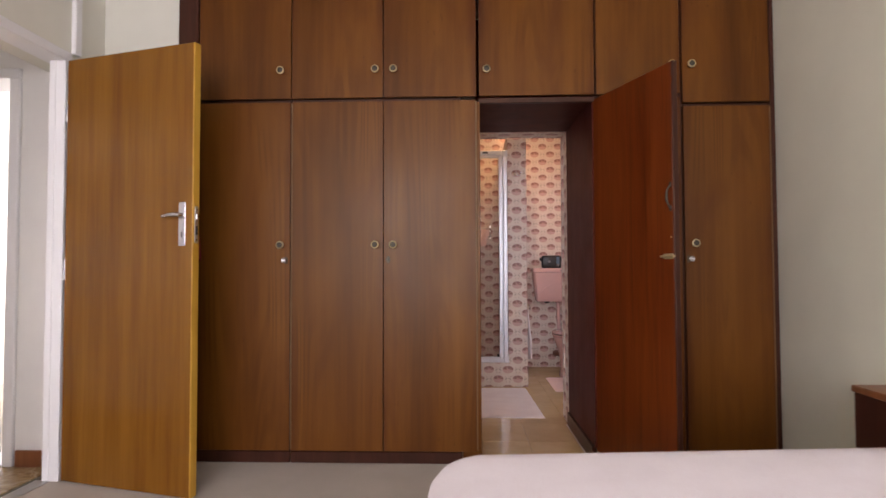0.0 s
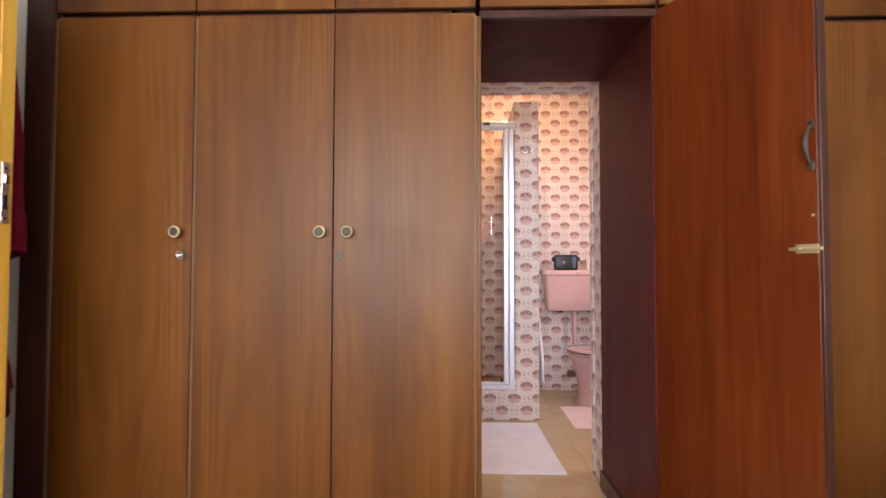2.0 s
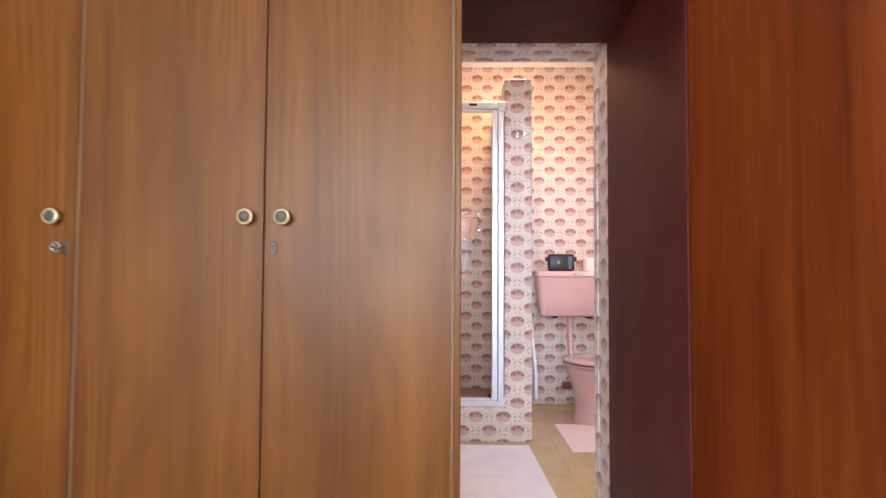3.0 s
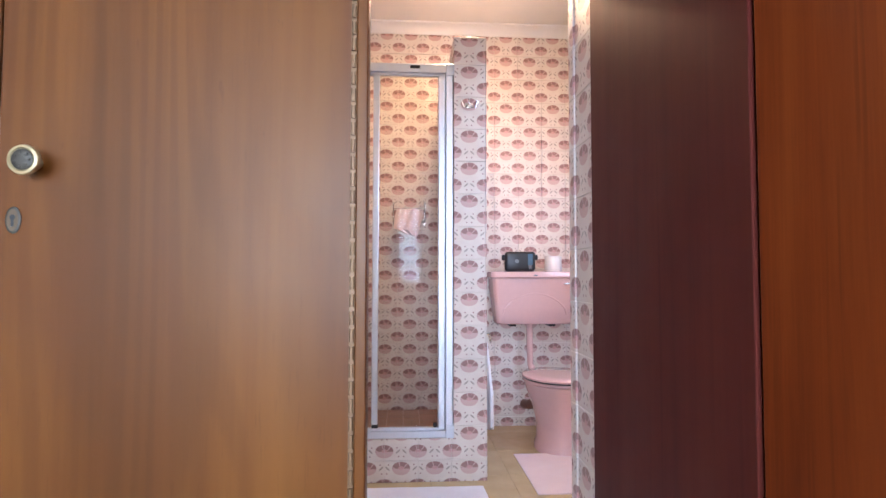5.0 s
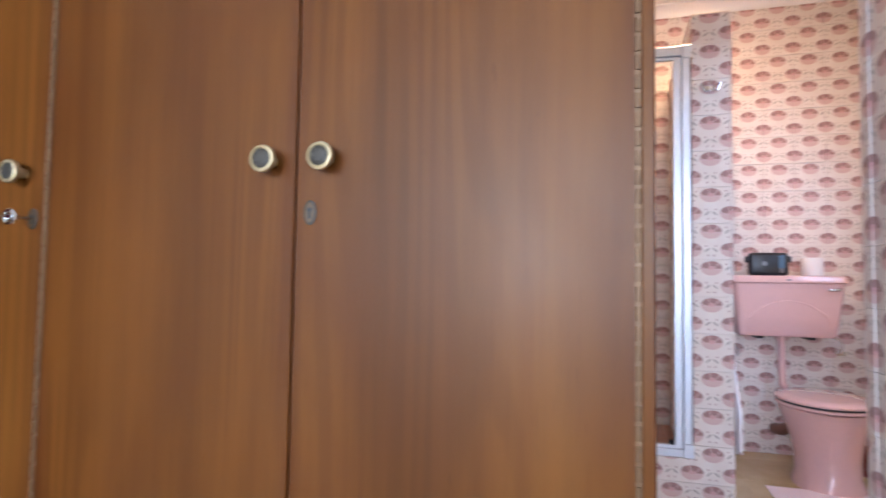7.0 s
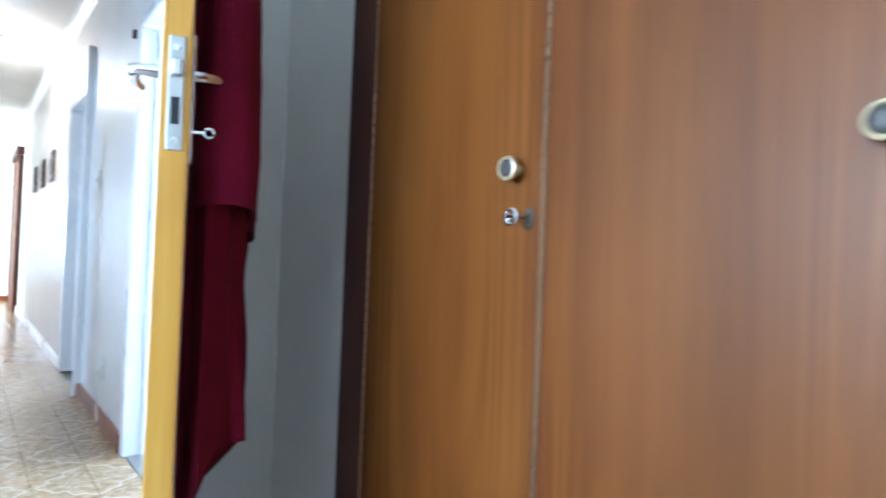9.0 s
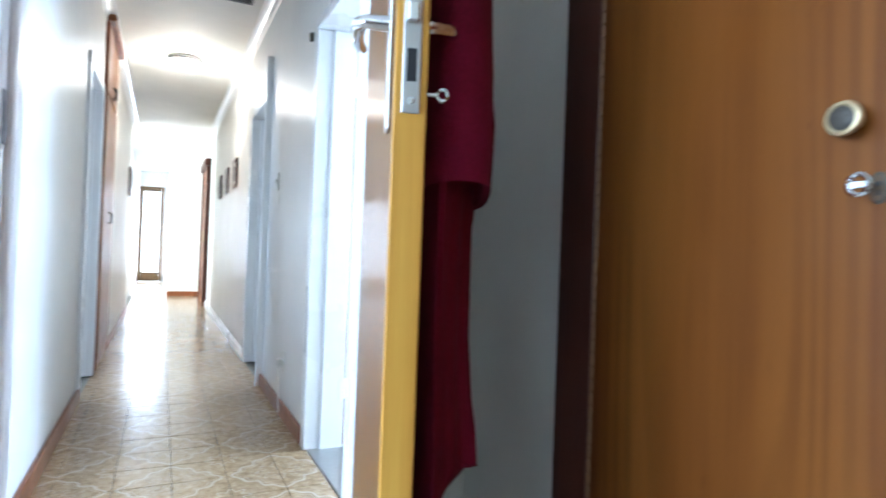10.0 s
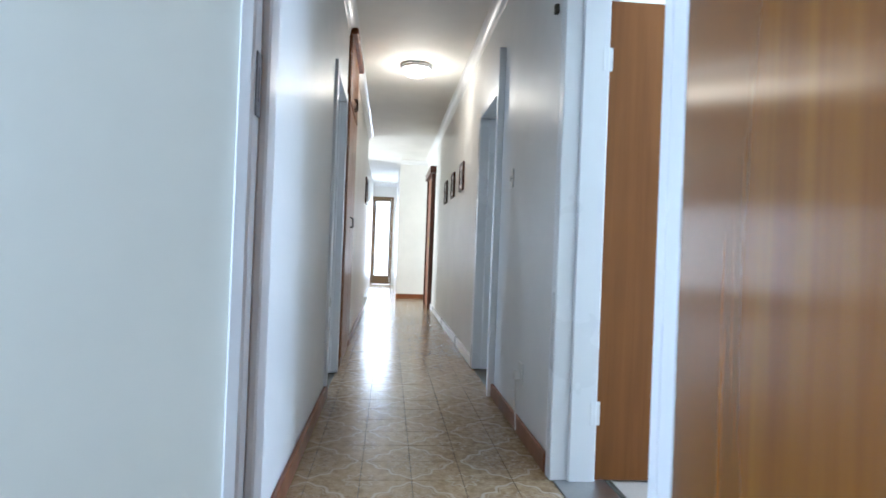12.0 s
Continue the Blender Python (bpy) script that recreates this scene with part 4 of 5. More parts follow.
def linen_cupboard():
    c = thing("linen_cupboard", "built-in honey-brown cupboard reaching the ceiling", "cupboard", pose(-6.5, 1.90, 0))
    part("body", boxes((.002, .03, -.198, .02, 0, 2.698), (.97, .998, -.198, .02, 0, 2.698), (.03, .97, -.198, -.18, 0, 2.698), (.03, .97, -.18, .015, 2.10, 2.125), (.03, .97, -.18, .015, 0, .07), bevel=.002), SKIRT_WOOD, c)
    for i in (0, 1):
        x0 = .032 + i * .468
        lo = part("door", boxes((x0 + .002, x0 + .466, .005, .025, .072, 2.098), bevel=.003), LIGHT_WOOD, c)
        up = part("upper_door", boxes((x0 + .002, x0 + .466, .005, .025, 2.128, 2.66), bevel=.003), LIGHT_WOOD, c)
        kx = x0 + (.43 if i == 0 else .04)
        for d, z in ((lo, 1.17), (up, 2.20)):
            part("pull_handle", tube(bmesh.new(), [(kx, .026, z - .045), (kx, .05, z - .035), (kx, .05, z + .035), (kx, .026, z + .045)], .006, 8), BRASS_DARK, d, "", True)
    part("crown", boxes((-.03, 1.03, .0, .07, 2.64, 2.69), bevel=.01), SKIRT_WOOD, c, "moulded crown strip")


linen_cupboard()


def sliding_door():
    d = thing("sliding_door", "dark wooden sliding door with a header board", "sliding door", pose(-11.35, 3.0, 0))
    part("leaf", boxes((.0, .95, -.045, -.005, .01, 2.22), bevel=.004), SKIRT_WOOD, d)
    part("header", boxes((-.15, 1.10, -.10, -.001, 2.225, 2.34), bevel=.004), FRAME_WOOD, d, "dark header board")
    part("post", boxes((.952, 1.03, -.07, -.001, 0, 2.223), bevel=.004), FRAME_WOOD, d)
    part("post", boxes((-.08, -.002, -.07, -.001, 0, 2.223), bevel=.004), FRAME_WOOD, d)
    part("pull_handle", tube(bmesh.new(), [(.88, -.046, 1.0), (.88, -.075, 1.02), (.88, -.075, 1.18), (.88, -.046, 1.2)], .008, 8), BRASS, d, "", True)


sliding_door()


def glass_door():
    d = thing("glass_door", "closed glass door in a brown wooden frame", "door", pose(-16.55, 1.80, 0), kind="structure")
    part("door_frame", boxes((-.04, .06, 0, .05, 0, 2.36), (-.04, .06, .51, .56, 0, 2.36), (-.04, .06, .05, .51, 2.30, 2.36), bevel=.004), GARDEN_WOOD, d)
    part("leaf", boxes((-.02, .02, .052, .10, .01, 2.298), (-.02, .02, .46, .508, .01, 2.298), (-.02, .02, .10, .46, 2.24, 2.298), (-.02, .02, .10, .46, .01, .24), bevel=.003), GARDEN_WOOD, d)
    part("pane", boxes((-.003, .003, .10, .46, .24, 2.24)), GLASS, d).visible_shadow = False


glass_door()
# an emissive plane stands in for the sunlit outdoors, so the pane looks white
structure("backdrop", boxes((-19.0, -18.9, -.5, 4.5, -.25, 3.5)), make_glow("outdoor_glow", (1, .99, .94), 3.5), "overexposed sunny garden beyond the glass door", "backdrop")

vent = thing("ceiling_vent", "small dark ceiling vent with slats", "vent", pose(-4.75, 2.73, H))
part("vent_frame", boxes((-.06, .06, -.13, -.115, -.012, 0), (-.06, .06, .115, .13, -.012, 0), (-.06, -.048, -.115, .115, -.012, 0), (.048, .06, -.115, .115, -.012, 0), bevel=.002), GREY_PLASTIC, vent)
for i in range(5):
    part("slat", boxes((-.040 + i * .018, -.030 + i * .018, -.115, .115, -.010, -.001)), BLACK, vent)
bell = thing("wall_sensor", "tiny dark sensor above the door frame", "sensor", pose(-3.43, 2.999, 2.065))
part("housing", boxes((-.012, .012, -.02, 0, -.022, .022), bevel=.003), BRASS_DARK, bell)
sock = thing("wall_socket", "cream wall socket with a plug near the skirting", "socket", pose(-3.89, 2.999, .315))
part("plate", boxes((-.045, .045, -.009, 0, -.06, .06), bevel=.003), WHITE_PLASTIC, sock)
part("plug", boxes((-.02, .02, -.045, -.009, -.03, .015), bevel=.006), WHITE_PLASTIC, sock)
part("cable", tube(bmesh.new(), [(0, -.03, -.03), (0, -.032, -.10), (.01, -.03, -.20), (.02, -.026, -.292)], .004, 6), WHITE_PLASTIC, sock, "", True)

# ---------------------------------------------------------------- bathroom things


def ell(cx, cy, a, b, z, n=40, p=2.0, cut=None):
    out = []
    for i in range(n):
        t = 2 * math.pi * i / n
        c, s = math.cos(t), math.sin(t)
        x, y = cx + a * math.copysign(abs(c) ** (2 / p), c), cy + b * math.copysign(abs(s) ** (2 / p), s)
        out.append((x, y if cut is None else min(y, cut), z * .94))
    return out


def make_toilet():
    t = thing("toilet", "pink ceramic toilet with a low-level cistern", "toilet", pose(1.095, 6.10, 0))
    n = 48
    PAN = .075
    rings = [ell(PAN, -.505, .150, .195, 0, n, 2.4), ell(PAN, -.505, .148, .192, .03, n, 2.4), ell(PAN, -.500, .138, .182, .07, n), ell(PAN, -.495, .140, .184, .16, n), ell(PAN, -.485, .155, .202, .25, n),
             ell(PAN, -.470, .178, .228, .32, n), ell(PAN, -.462, .194, .249, .37, n), ell(PAN, -.46, .1995, .2565, .398, n), ell(PAN, -.46, .1918, .248, .405, n)]
    part("bowl", loft(bmesh.new(), rings), PINK, t, "pink ceramic pan", True)
    part("outlet", tube(bmesh.new(), [(PAN, -.32, .22), (PAN, -.22, .24), (PAN - .03, -.13, .20), (PAN - .09, -.08, .16), (PAN - .11, -.01, .15)], [.055, .045, .034, .032, .032], 16), plain("brown_soil_pipe", (.16, .07, .045), .4), t, "brown soil pipe behind the pan", True)
    # seat ring with a dark gap line, and the closed lid
    rings = [ell(PAN, -0.4600, 0.2017, 0.2597, .406, n), ell(PAN, -0.4600, 0.2104, 0.2682, .410, n), ell(PAN, -0.4600, 0.2104, 0.2682, .421, n), ell(PAN, -0.4600, 0.2027, 0.2608, .424, n)]
    part("seat", loft(bmesh.new(), rings), PINK, t, "", True)
    part("gap_line", loft(bmesh.new(), [ell(PAN, -0.4600, 0.2055, 0.2634, .4242, n), ell(PAN, -0.4600, 0.2055, 0.2634, .4305, n)]), BLACK, t)
    rings = [ell(PAN, -0.4600, 0.2027, 0.2608, .431, n), ell(PAN, -0.4600, 0.2115, 0.2692, .434, n), ell(PAN, -0.4600, 0.2115, 0.2692, .443, n), ell(PAN, -0.4600, 0.2027, 0.2608, .449, n), ell(PAN, -0.4600, 0.1308, 0.1802, .455, n)]
    part("seat_lid", loft(bmesh.new(), rings), PINK, t, "closed pink lid", True)

    def cist(w, d0, d1, z, r=.03):
        out = []
        for cx, cy, a0 in ((w / 2 - r, d1 - .004, 90), (-w / 2 + r, d1 - .004, 90), (-w / 2 + r, d0 + r, 180), (w / 2 - r, d0 + r, 270)):
            if cy == d1 - .004:
                out.append((math.copysign(w / 2, cx), cy, z))
            else:
                out += [(cx + r * math.cos(radians(a0 + k * 15)), cy + r * math.sin(radians(a0 + k * 15)), z) for k in range(7)]
        return out
    rings = [cist(.475, -.165, 0, .690, .03), cist(.490, -.175, 0, .700, .03), cist(.515, -.186, 0, .80), cist(.538, -.196, 0, .90), cist(.552, -.200, 0, .985)]
    cs = part("cistern", loft(bmesh.new(), rings), PINK, t, "pink ceramic cistern", True)
    rings = [cist(.560, -.205, 0, .986), cist(.572, -.212, 0, .992), cist(.572, -.212, 0, 1.018), cist(.564, -.206, 0, 1.028), cist(.50, -.18, 0, 1.031)]
    part("cistern_lid", loft(bmesh.new(), rings), PINK, cs, "", True)
    # raised arch on the front of the cistern
    arch = [(-.205, -.178, .755)] + [(-.20 + .40 * k / 16, -.1845 - .0065 * math.sin(math.pi * k / 16), .785 + .105 * math.sin(math.pi * k / 16) ** .7) for k in range(17)] + [(.205, -.178, .755)]
    part("arch_relief", tube(bmesh.new(), arch, .0055, 8), PINK, cs, "", True)
    part("flush_lever", tube(bmesh.new(), [(.235, -.192, .955), (.235, -.222, .955), (.225, -.228, .955), (.18, -.228, .95)], [.011, .009, .008, .006], 8), CHROME, cs, "", True)
    part("badge", boxes((-.012, .012, -.2125, -.2119, 1.001, 1.009)), GREY_PLASTIC, cs)
    part("flush_pipe", tube(bmesh.new(), [(-.015, -.09, .70), (-.015, -.09, .50), (-.012, -.10, .42), (0, -.13, .38), (.02, -.21, .35)], .021, 14), PINK, t, "pale pink flush pipe", True)
    for x in (-.13, .13):
        part("bracket", boxes((x - .02, x + .02, -.12, 0, .672, .690), bevel=.003), BLACK, t)


make_toilet()
r = thing("radio", "small black portable radio standing on the cistern", "radio", pose(1.005, 5.955, 1.031, 0, 0, -3))
part("housing", box(bmesh.new(), -.098, .098, -.035, .035, 0, .127, .018, 3), BLACK, r, "", True)
part("display", boxes((.048, .078, -.0362, -.0345, .040, .112), bevel=.001), plain("dim_blue_display", (.10, .17, .24), .2), r, "small blue-grey display")
part("emblem", lathe(bmesh.new(), [(.013, -.0352), (.013, -.0362), (.010, -.0365)], "Y", (-.022, 0, .065), 16), GREY_PLASTIC, r)
for i in range(4):
    part("button", boxes((.052, .074, -.0375, -.0361, .014 + i * .0065, .018 + i * .0065)), GREY_PLASTIC, r)
for s in (-1, 1):
    part("strap_lug", box(bmesh.new(), min(s * .096, s * .118), max(s * .096, s * .118), -.012, .012, .070, .108, .008, 2), BLACK, r, "", True)
roll = thing("toilet_roll", "white toilet roll standing on the cistern", "toilet roll", pose(1.235, 5.99, 1.031))
part("paper", lathe(bmesh.new(), [(.022, .002), (.052, .0), (.055, .006), (.055, .094), (.052, .10), (.022, .098), (.022, .002)], "Z", (0, 0, 0), 28), PAPER, roll, "", True)
valve = thing("stop_valve", "small chrome stop valve on the tiled wall", "valve", pose(1.40, 6.10, .60))
bm = lathe(bmesh.new(), [(.022, 0), (.022, -.004), (.010, -.006), (.010, -.045), (.014, -.046), (.014, -.06), (.006, -.062)], "Y", (0, 0, 0), 16)
tube(bm, [(0, -.035, 0), (0, -.037, .05), (-.02, -.05, .075), (-.06, -.06, .092)], .006, 8)
part("valve_body", bm, CHROME, valve, "", True)
bn = thing("waste_bin", "small dark red bin behind the toilet", "bin", pose(1.43, 5.86, 0))
part("bin_body", lathe(bmesh.new(), [(.07, 0), (.075, .004), (.085, .12), (.088, .125), (.084, .125), (.072, .01)], "Z", (0, 0, 0), 24), plain("dark_red_plastic", (.16, .008, .006), .3), bn, "", True)


def cloth_mat(label, m, pts_fn, nx, ny, mat, h=.014):
    """A soft floor mat: pts_fn(u, v) gives its plan."""
    bm = bmesh.new()
    top = [[None] * (ny + 1) for _ in range(nx + 1)]
    low = [[None] * (ny + 1) for _ in range(nx + 1)]
    for i in range(nx + 1):
        for j in range(ny + 1):
            x, y = pts_fn(i / nx, j / ny)
            e = i in (0, nx) or j in (0, ny)
            top[i][j] = bm.verts.new((x, y, h * (.35 if e else 1) + .002 * noise.noise((x * 14, y * 14, 1))))
            low[i][j] = bm.verts.new((x, y, 0))
    for i in range(nx):
        for j in range(ny):
            bm.faces.new((top[i][j], top[i + 1][j], top[i + 1][j + 1], top[i][j + 1]))
            bm.faces.new((low[i][j], low[i][j + 1], low[i + 1][j + 1], low[i + 1][j]))
    for i in range(nx):
        bm.faces.new((top[i][0], low[i][0], low[i + 1][0], top[i + 1][0]))
        bm.faces.new((top[i + 1][ny], low[i + 1][ny], low[i][ny], top[i][ny]))
    for j in range(ny):
        bm.faces.new((top[0][j + 1], low[0][j + 1], low[0][j], top[0][j]))
        bm.faces.new((top[nx][j], low[nx][j], low[nx][j + 1], top[nx][j + 1]))
    return solid("bath_mat", bm, mat, label, "bath mat", m, smooth=True)


cloth_mat("white terry bath mat before the shower", pose(0, 0, .001), lambda u, v: (-.12 + .785 * u - .03 * v * u, 4.03 + .975 * v), 26, 32, WHITE_TOWEL)


def pedestal(u, v):
    x, y = .872 + .60 * u, 4.885 + .60 * v
    cx, cy = 1.17, 5.60
    d = math.hypot((x - cx) / .15, (y - cy) / .19)
    if d < 1 and d > 1e-6:
        y = cy - math.sqrt(max(0, 1 - ((x - cx) / .15) ** 2)) * .19
    return x, y


cloth_mat("pale pink pedestal mat around the toilet", pose(0, 0, .001), pedestal, 26, 24, PINK_TOWEL, .012)


def hanging_towel():
    t = thing("hand_towel", "pale hand towel hanging on the tiled half wall", "towel", pose(.668, 5.22, 0))
    rings = []
    for k in range(15):
        z = .66 - .42 * k / 14
        w = .02 + .095 * min(1, k / 9)
        rings.append([(.003 + max(0, (.008 + .014 * min(1, k / 9)) + (.005 + .012 * min(1, k / 9)) * math.cos(a) + .004 * math.sin(6 * a + k * .3)), w * math.sin(a), z + .012 * math.sin(3 * a) * (k == 14)) for a in [2 * math.pi * i / 28 for i in range(28)]])
    part("towel", loft(bmesh.new(), rings), WHITE_TOWEL, t, smooth=True)
    part("towel_ring", tube(bmesh.new(), [(.001, 0, .70), (.03, 0, .70), (.035, -.02, .68), (.035, 0, .655), (.035, .02, .68), (.03, 0, .70)], .005, 8), CHROME, t, "", True)


hanging_towel()
hk = thing("robe_hook", "chrome double hook on the tiled pillar", "hook", pose(.575, 5.078, 1.85))
bm = box(bmesh.new(), -.022, .022, -.006, 0, -.012, .016, .003, 2)
for s in (-1, 1):
    tube(bm, [(s * .010, -.005, .0), (s * .016, -.022, -.014), (s * .028, -.036, -.016), (s * .036, -.040, .004), (s * .037, -.040, .014)], [.005, .004, .004, .004, .006], 8)
tube(bm, [(0, -.005, .01), (0, -.03, .03)], [.005, .004], 8)
part("hook", bm, CHROME, hk, "", True)


def shower_screen():
    s = thing("shower_screen", "silver aluminium folding shower door with clear glass", "shower screen", pose(.006, 5.120, .209))
    top = 2.075 - .218
    part("bottom_rail", boxes((-.545, .492, -.03, .03, 0, .034), (-.545, .43, -.022, .0, .034, .05), bevel=.003), ALU, s)
    part("top_rail", boxes((-.545, .492, -.03, .03, top - .045, top), (-.545, .43, -.022, .0, top - .06, top - .046), bevel=.003), ALU, s)
    part("jamb", boxes((.455, .492, -.032, .032, .035, top - .046), (.418, .454, -.022, .022, .035, top - .046), bevel=.004), ALU, s)
    part("jamb", boxes((-.545, -.50, -.03, .03, .035, top - .046), bevel=.004), ALU, s)
    for x0, x1 in ((-.495, -.03), (.0, .08), (.125, .412)):
        g = part("glass_panel", boxes((x0, x1, -.003, .003, .052, top - .062)), GLASS, s, "clear glass panel")
        g.visible_shadow = False
    for x in (-.03, .092):
        part("stile", boxes((x, x + .030, -.018, .018, .036, top - .047), bevel=.003), ALU, s)
    part("corner_block", boxes((.455, .497, -.037, .037, -.001, .06), bevel=.003), ALU, s)
    part("corner_block", boxes((.455, .497, -.037, .037, top - .06, top + .001), bevel=.003), ALU, s)
    part("label_plate", boxes((.275, .325, -.0325, -.030, top - .026, top - .010), bevel=.001), BLACK, s, "small black label")
    part("catch", boxes((.028, .062, -.045, -.018, 1.060, 1.095), bevel=.003), STEEL, s)
    part("door_knob", lathe(bmesh.new(), [(.012, -.018), (.012, -.03), (.022, -.034), (.024, -.055), (.018, -.06), (.004, -.061)], "Y", (.045, 0, .975), 18), GREY_PLASTIC, s, "dark turning knob", True)
    part("guide_block", boxes((.095, .125, -.03, -.001, .050, .066), bevel=.002), BLACK, s)
    part("guide_block", boxes((.395, .415, -.025, -.001, .050, .070), bevel=.002), BLACK, s)


shower_screen()


def shower_rack():
    c = thing("shower_rack", "chrome wire shower rack with a pale pink cloth", "shower rack", pose(.285, 6.098, 1.36))
    bm = bmesh.new()
    for z, d in ((.08, .10), (.0, .09)):
        tube(bm, [(-.105, -.002, z), (-.105, -d, z), (.105, -d, z), (.105, -.002, z), (-.105, -.002, z)], .0035, 6)
    for x in [-.105 + .03 * i for i in range(8)]:
        tube(bm, [(x, -.002, .0), (x, -.09, .0), (x, -.10, .08)], .0025, 6)
    for x in (-.105, .105):
        tube(bm, [(x, -.004, -.02), (x, -.004, .13)], .004, 6)
    part("wire_rack", bm, CHROME, c, "", True)
    bm = bmesh.new()
    rows = []
    for z, a, b in ((.075, -.08, .09), (.04, -.088, .092), (0, -.095, .08), (-.05, -.10, .06), (-.085, -.02, .05)):
        rows.append([(a + (b - a) * k / 14, -.106 - .012 * math.sin(k * .9) - .004, z - (.02 * k / 14 if z < -.03 else 0)) for k in range(15)] + [(b - (b - a) * k / 14, -.098, z - (.02 * (1 - k / 14) if z < -.03 else 0)) for k in range(15)])
    part("cloth", loft(bm, rows), PINK_TOWEL, c, "pale pink wash cloth", True)
    part("soap", box(bmesh.new(), -.06, .03, -.075, -.02, .004, .03, .008, 2), PAPER, c, "", True)


shower_rack()

# ---------------------------------------------------------------- tiles, last
P = .163
mesh_store = {}


def tile_mesh(name, u0, u1, v0, v1, mat, t=.007, gap=.0008, edge=.0015):
    """A tile or a cut piece of one, in metres from the whole tile's centre; face up, its back in z = 0."""
    key = (name, round(u0, 4), round(u1, 4), round(v0, 4), round(v1, 4))
    if key not in mesh_store:
        a, b, c, d = u0 + gap, u1 - gap, v0 + gap, v1 - gap
        vs = [(a, c, 0), (b, c, 0), (b, d, 0), (a, d, 0), (a, c, t - edge), (b, c, t - edge), (b, d, t - edge), (a, d, t - edge),
              (a + edge, c + edge, t), (b - edge, c + edge, t), (b - edge, d - edge, t), (a + edge, d - edge, t)]
        fs = [(0, 1, 5, 4), (1, 2, 6, 5), (2, 3, 7, 6), (3, 0, 4, 7), (4, 5, 9, 8), (5, 6, 10, 9), (6, 7, 11, 10), (7, 4, 8, 11), (8, 9, 10, 11)]
        me = bpy.data.meshes.new(name)
        me.from_pydata(vs, [], fs)
        me.materials.append(mat)
        mesh_store[key] = me
    return mesh_store[key]


def tile_face(parent, m, w, h, u_joint, v_joint, mat=BATH_TILE, pitch=P, name="tile", t=.007, gap=.0008):
    """Lays tiles on the face z = 0 of pose m, from (0, 0) to (w, h), with joints at u_joint and v_joint; edge pieces are cut."""
    i0, j0 = math.floor((0 - u_joint) / pitch), math.floor((0 - v_joint) / pitch)
    i = i0
    inv = parent.matrix_world.inverted() if parent.parent is None else Matrix()
    while u_joint + i * pitch < w - .004:
        a, b = max(0, u_joint + i * pitch), min(w, u_joint + (i + 1) * pitch)
        j = j0
        while v_joint + j * pitch < h - .004:
            c, d = max(0, v_joint + j * pitch), min(h, v_joint + (j + 1) * pitch)
            if b - a > .006 and d - c > .006:
                cu, cv = u_joint + (i + .5) * pitch, v_joint + (j + .5) * pitch
                ob = new(name, tile_mesh(name + mat.name, a - cu, b - cu, c - cv, d - cv, mat, t, gap))
                ob.parent = parent
                wob = random.uniform(-.0004, .0004)
                ob.matrix_basis = m @ pose(cu, cv, wob, random.uniform(-.12, .12), random.uniform(-.12, .12), 0)
            j += 1
        i += 1


bpy.context.view_layer.update()
# walls of the bathroom; the local z of each face points into the room
tile_face(bath_back, pose(-.55, 6.112, 0, 90, 0, 0), 2.30, 2.646, (.70 + .55) % P, .064)
tile_face(divider, pose(.500, 5.092, 0, 90, 0, 0), .167, 2.20, -.004, .105)
tile_face(divider, pose(.660, 5.092, 0, 90, 0, 90), 1.02, 2.20, 0, .105)
tile_face(divider, pose(.507, 6.112, 0, 90, 0, -90), 1.02, 2.20, 0, .105)
tile_face(divider, pose(.500, 5.085, 2.20), .167, 1.02, 0, 0)
tile_face(kerb, pose(-.55, 5.092, 0, 90, 0, 0), 1.057, .208, (1.04 % P), .105 - P)
reveal = structure("doorway_tiling", boxes((.8125, .8135, 3.885, 4.09, .002, 1.94)), GROUT, "flower tiles lining the bathroom doorway", "tiling")
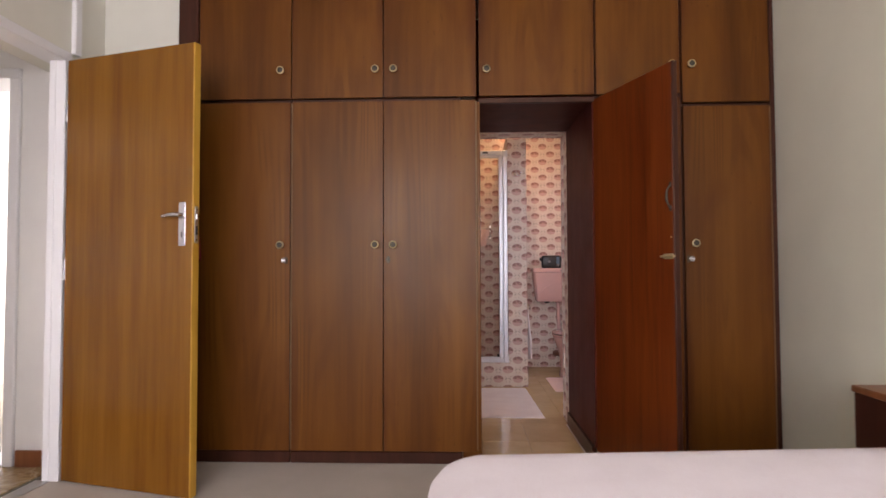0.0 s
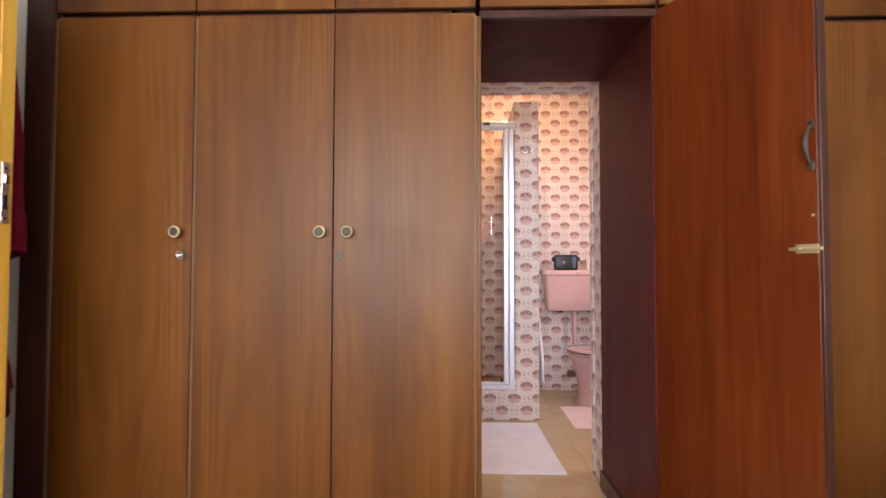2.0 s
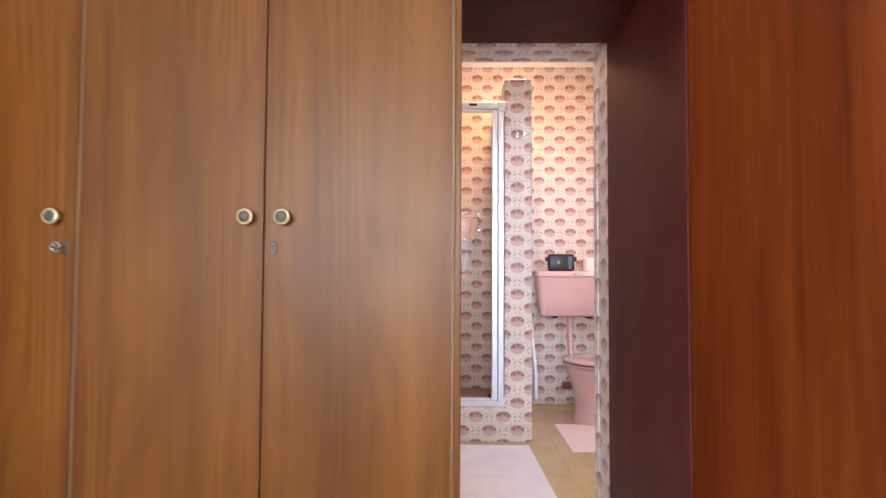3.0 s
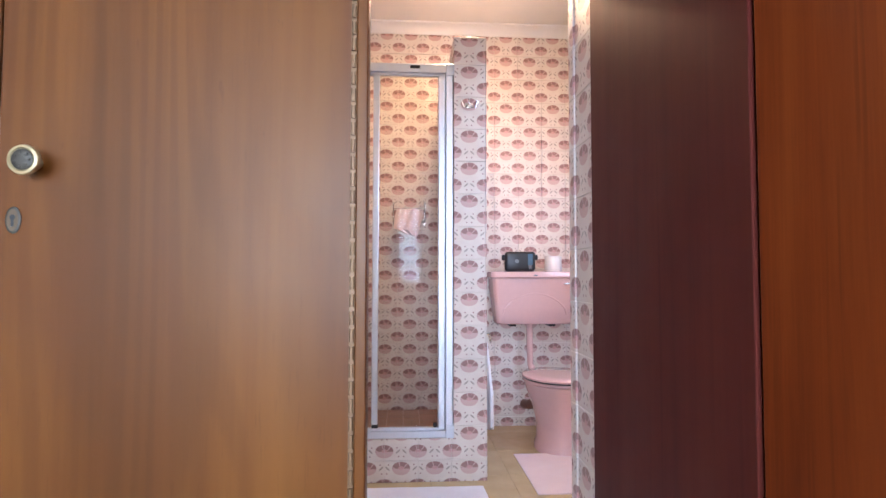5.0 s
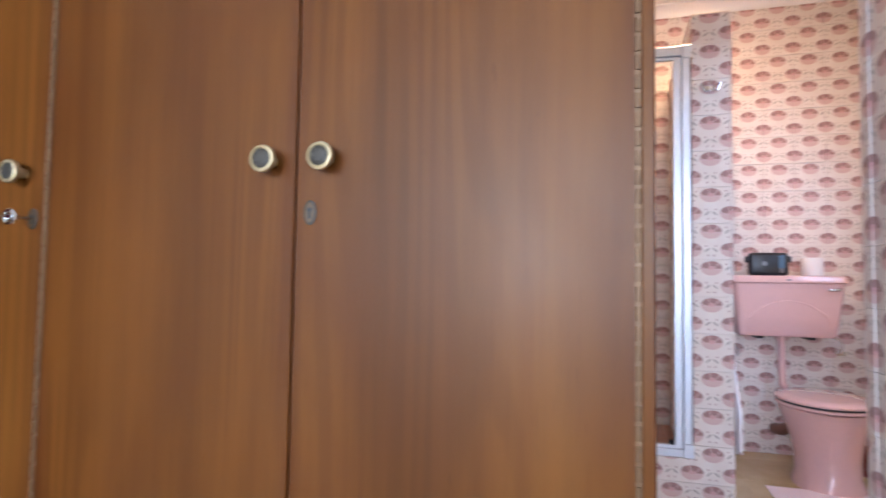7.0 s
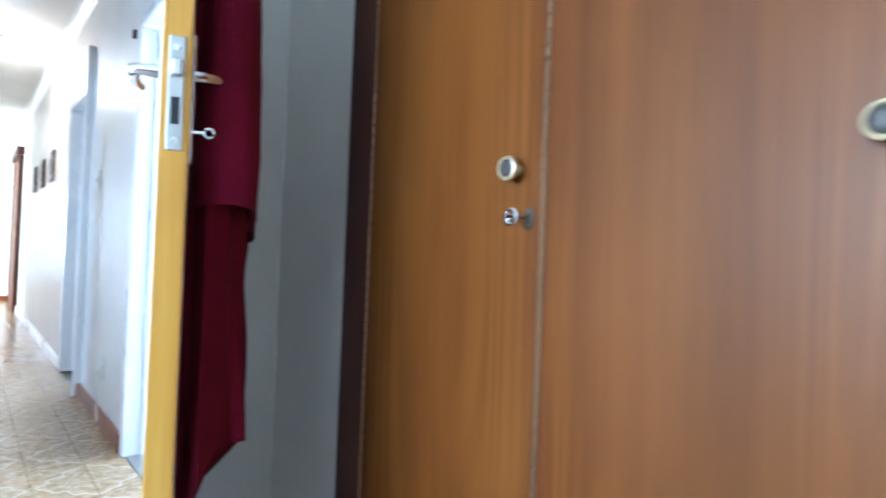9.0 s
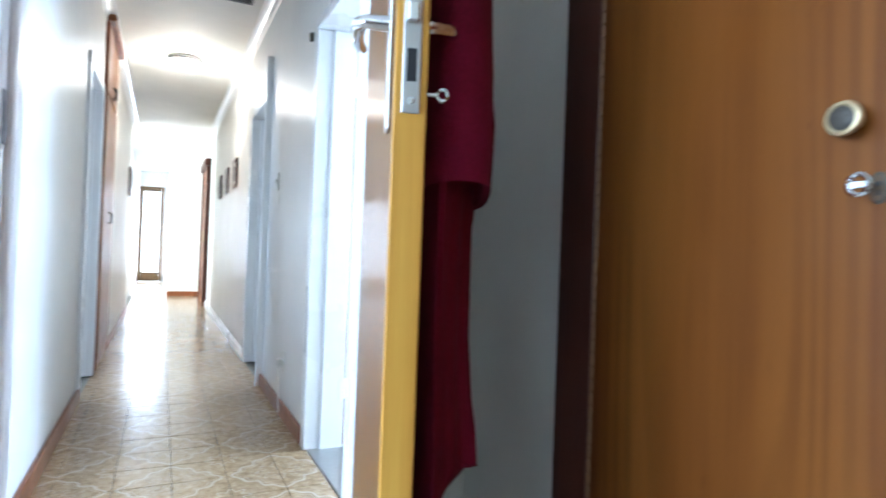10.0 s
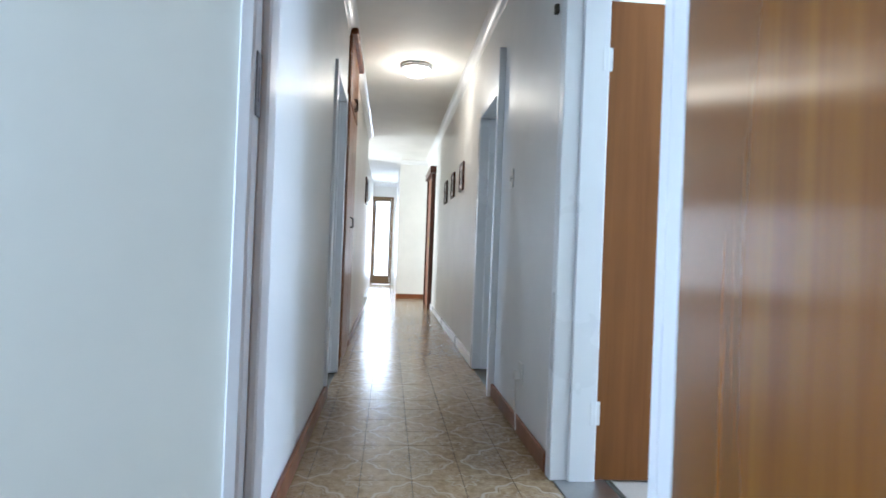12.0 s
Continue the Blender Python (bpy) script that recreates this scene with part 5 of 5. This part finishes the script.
tile_face(reveal, pose(.812, 4.10, 0, 90, 0, -90), .22, 1.948, .057, .105, t=.012)
tile_face(reveal, pose(.06, 3.88, 0, 90, 0, 90), .22, 1.948, .0, .105, t=.012)
tile_face(reveal, pose(.072, 4.10, 1.955, 180, 0, 0), .728, .22, .0, .057, t=.009)

shower_floor = structure("shower_floor", boxes((-.55, .50, 5.161, 6.104, 0, .113)), GROUT, "raised shower floor", "shower floor")
tile_face(shower_floor, pose(-.548, 5.162, .113), 1.045, .94, 0, 0, SHOWER_TILE, .1, "mosaic_tile", .005)
bath_floor = structure("floor_bathroom", boxes((.07, .80, 3.83, 3.88, -.02, -.011)), GROUT, "glossy cream tile floor of the bathroom", "floor")
tile_face(bath_floor, pose(-.55, 4.10, -.010), 2.30, 2.01, .14, .26, CREAM_TILE, .40, "floor_tile", .010, .0004)
tile_face(bath_floor, pose(.073, 3.88, -.010), .727, .22, .30 + .119, 0, CREAM_TILE, .40, "floor_tile", .010, .0004)
passage_floor = structure("floor_passage", boxes((.125, .78, 3.10, 3.88, -.001, .0004)), GROUT, "cream tiles between the wardrobes", "floor")
tile_face(passage_floor, pose(.124, 3.06, .0005), .655, .82, .30 + .068, .02, CREAM_TILE, .40, "floor_tile", .004, .0007)

# corridor tiles: the near stretch singly, the rest joined
Q = .2125
tile_face(corridor_floor, pose(-12.28, 1.902, -.006), 10.27, 1.096, (12.28 - 3.468) % Q, (2.19 - 1.902) % Q, FLOOR_TILE, Q, "floor_tile", .006)
vs, fs = [], []
for i in range(20):
    for j in range(4):
        x0, y0 = -16.48 + i * Q, 1.802 + j * .16
        k = len(vs)
        vs += [(x0 + .001, y0 + .001, 0), (x0 + Q - .001, y0 + .001, 0), (x0 + Q - .001, y0 + .159, 0), (x0 + .001, y0 + .159, 0)]
        fs.append((k, k + 1, k + 2, k + 3))
me = bpy.data.meshes.new("far_floor_tiles")
me.from_pydata(vs, [], fs)
me.materials.append(FLOOR_TILE)
far = new("far_floor_tiles", me)
far.parent = corridor_floor
tagged(far, kind="stuff")
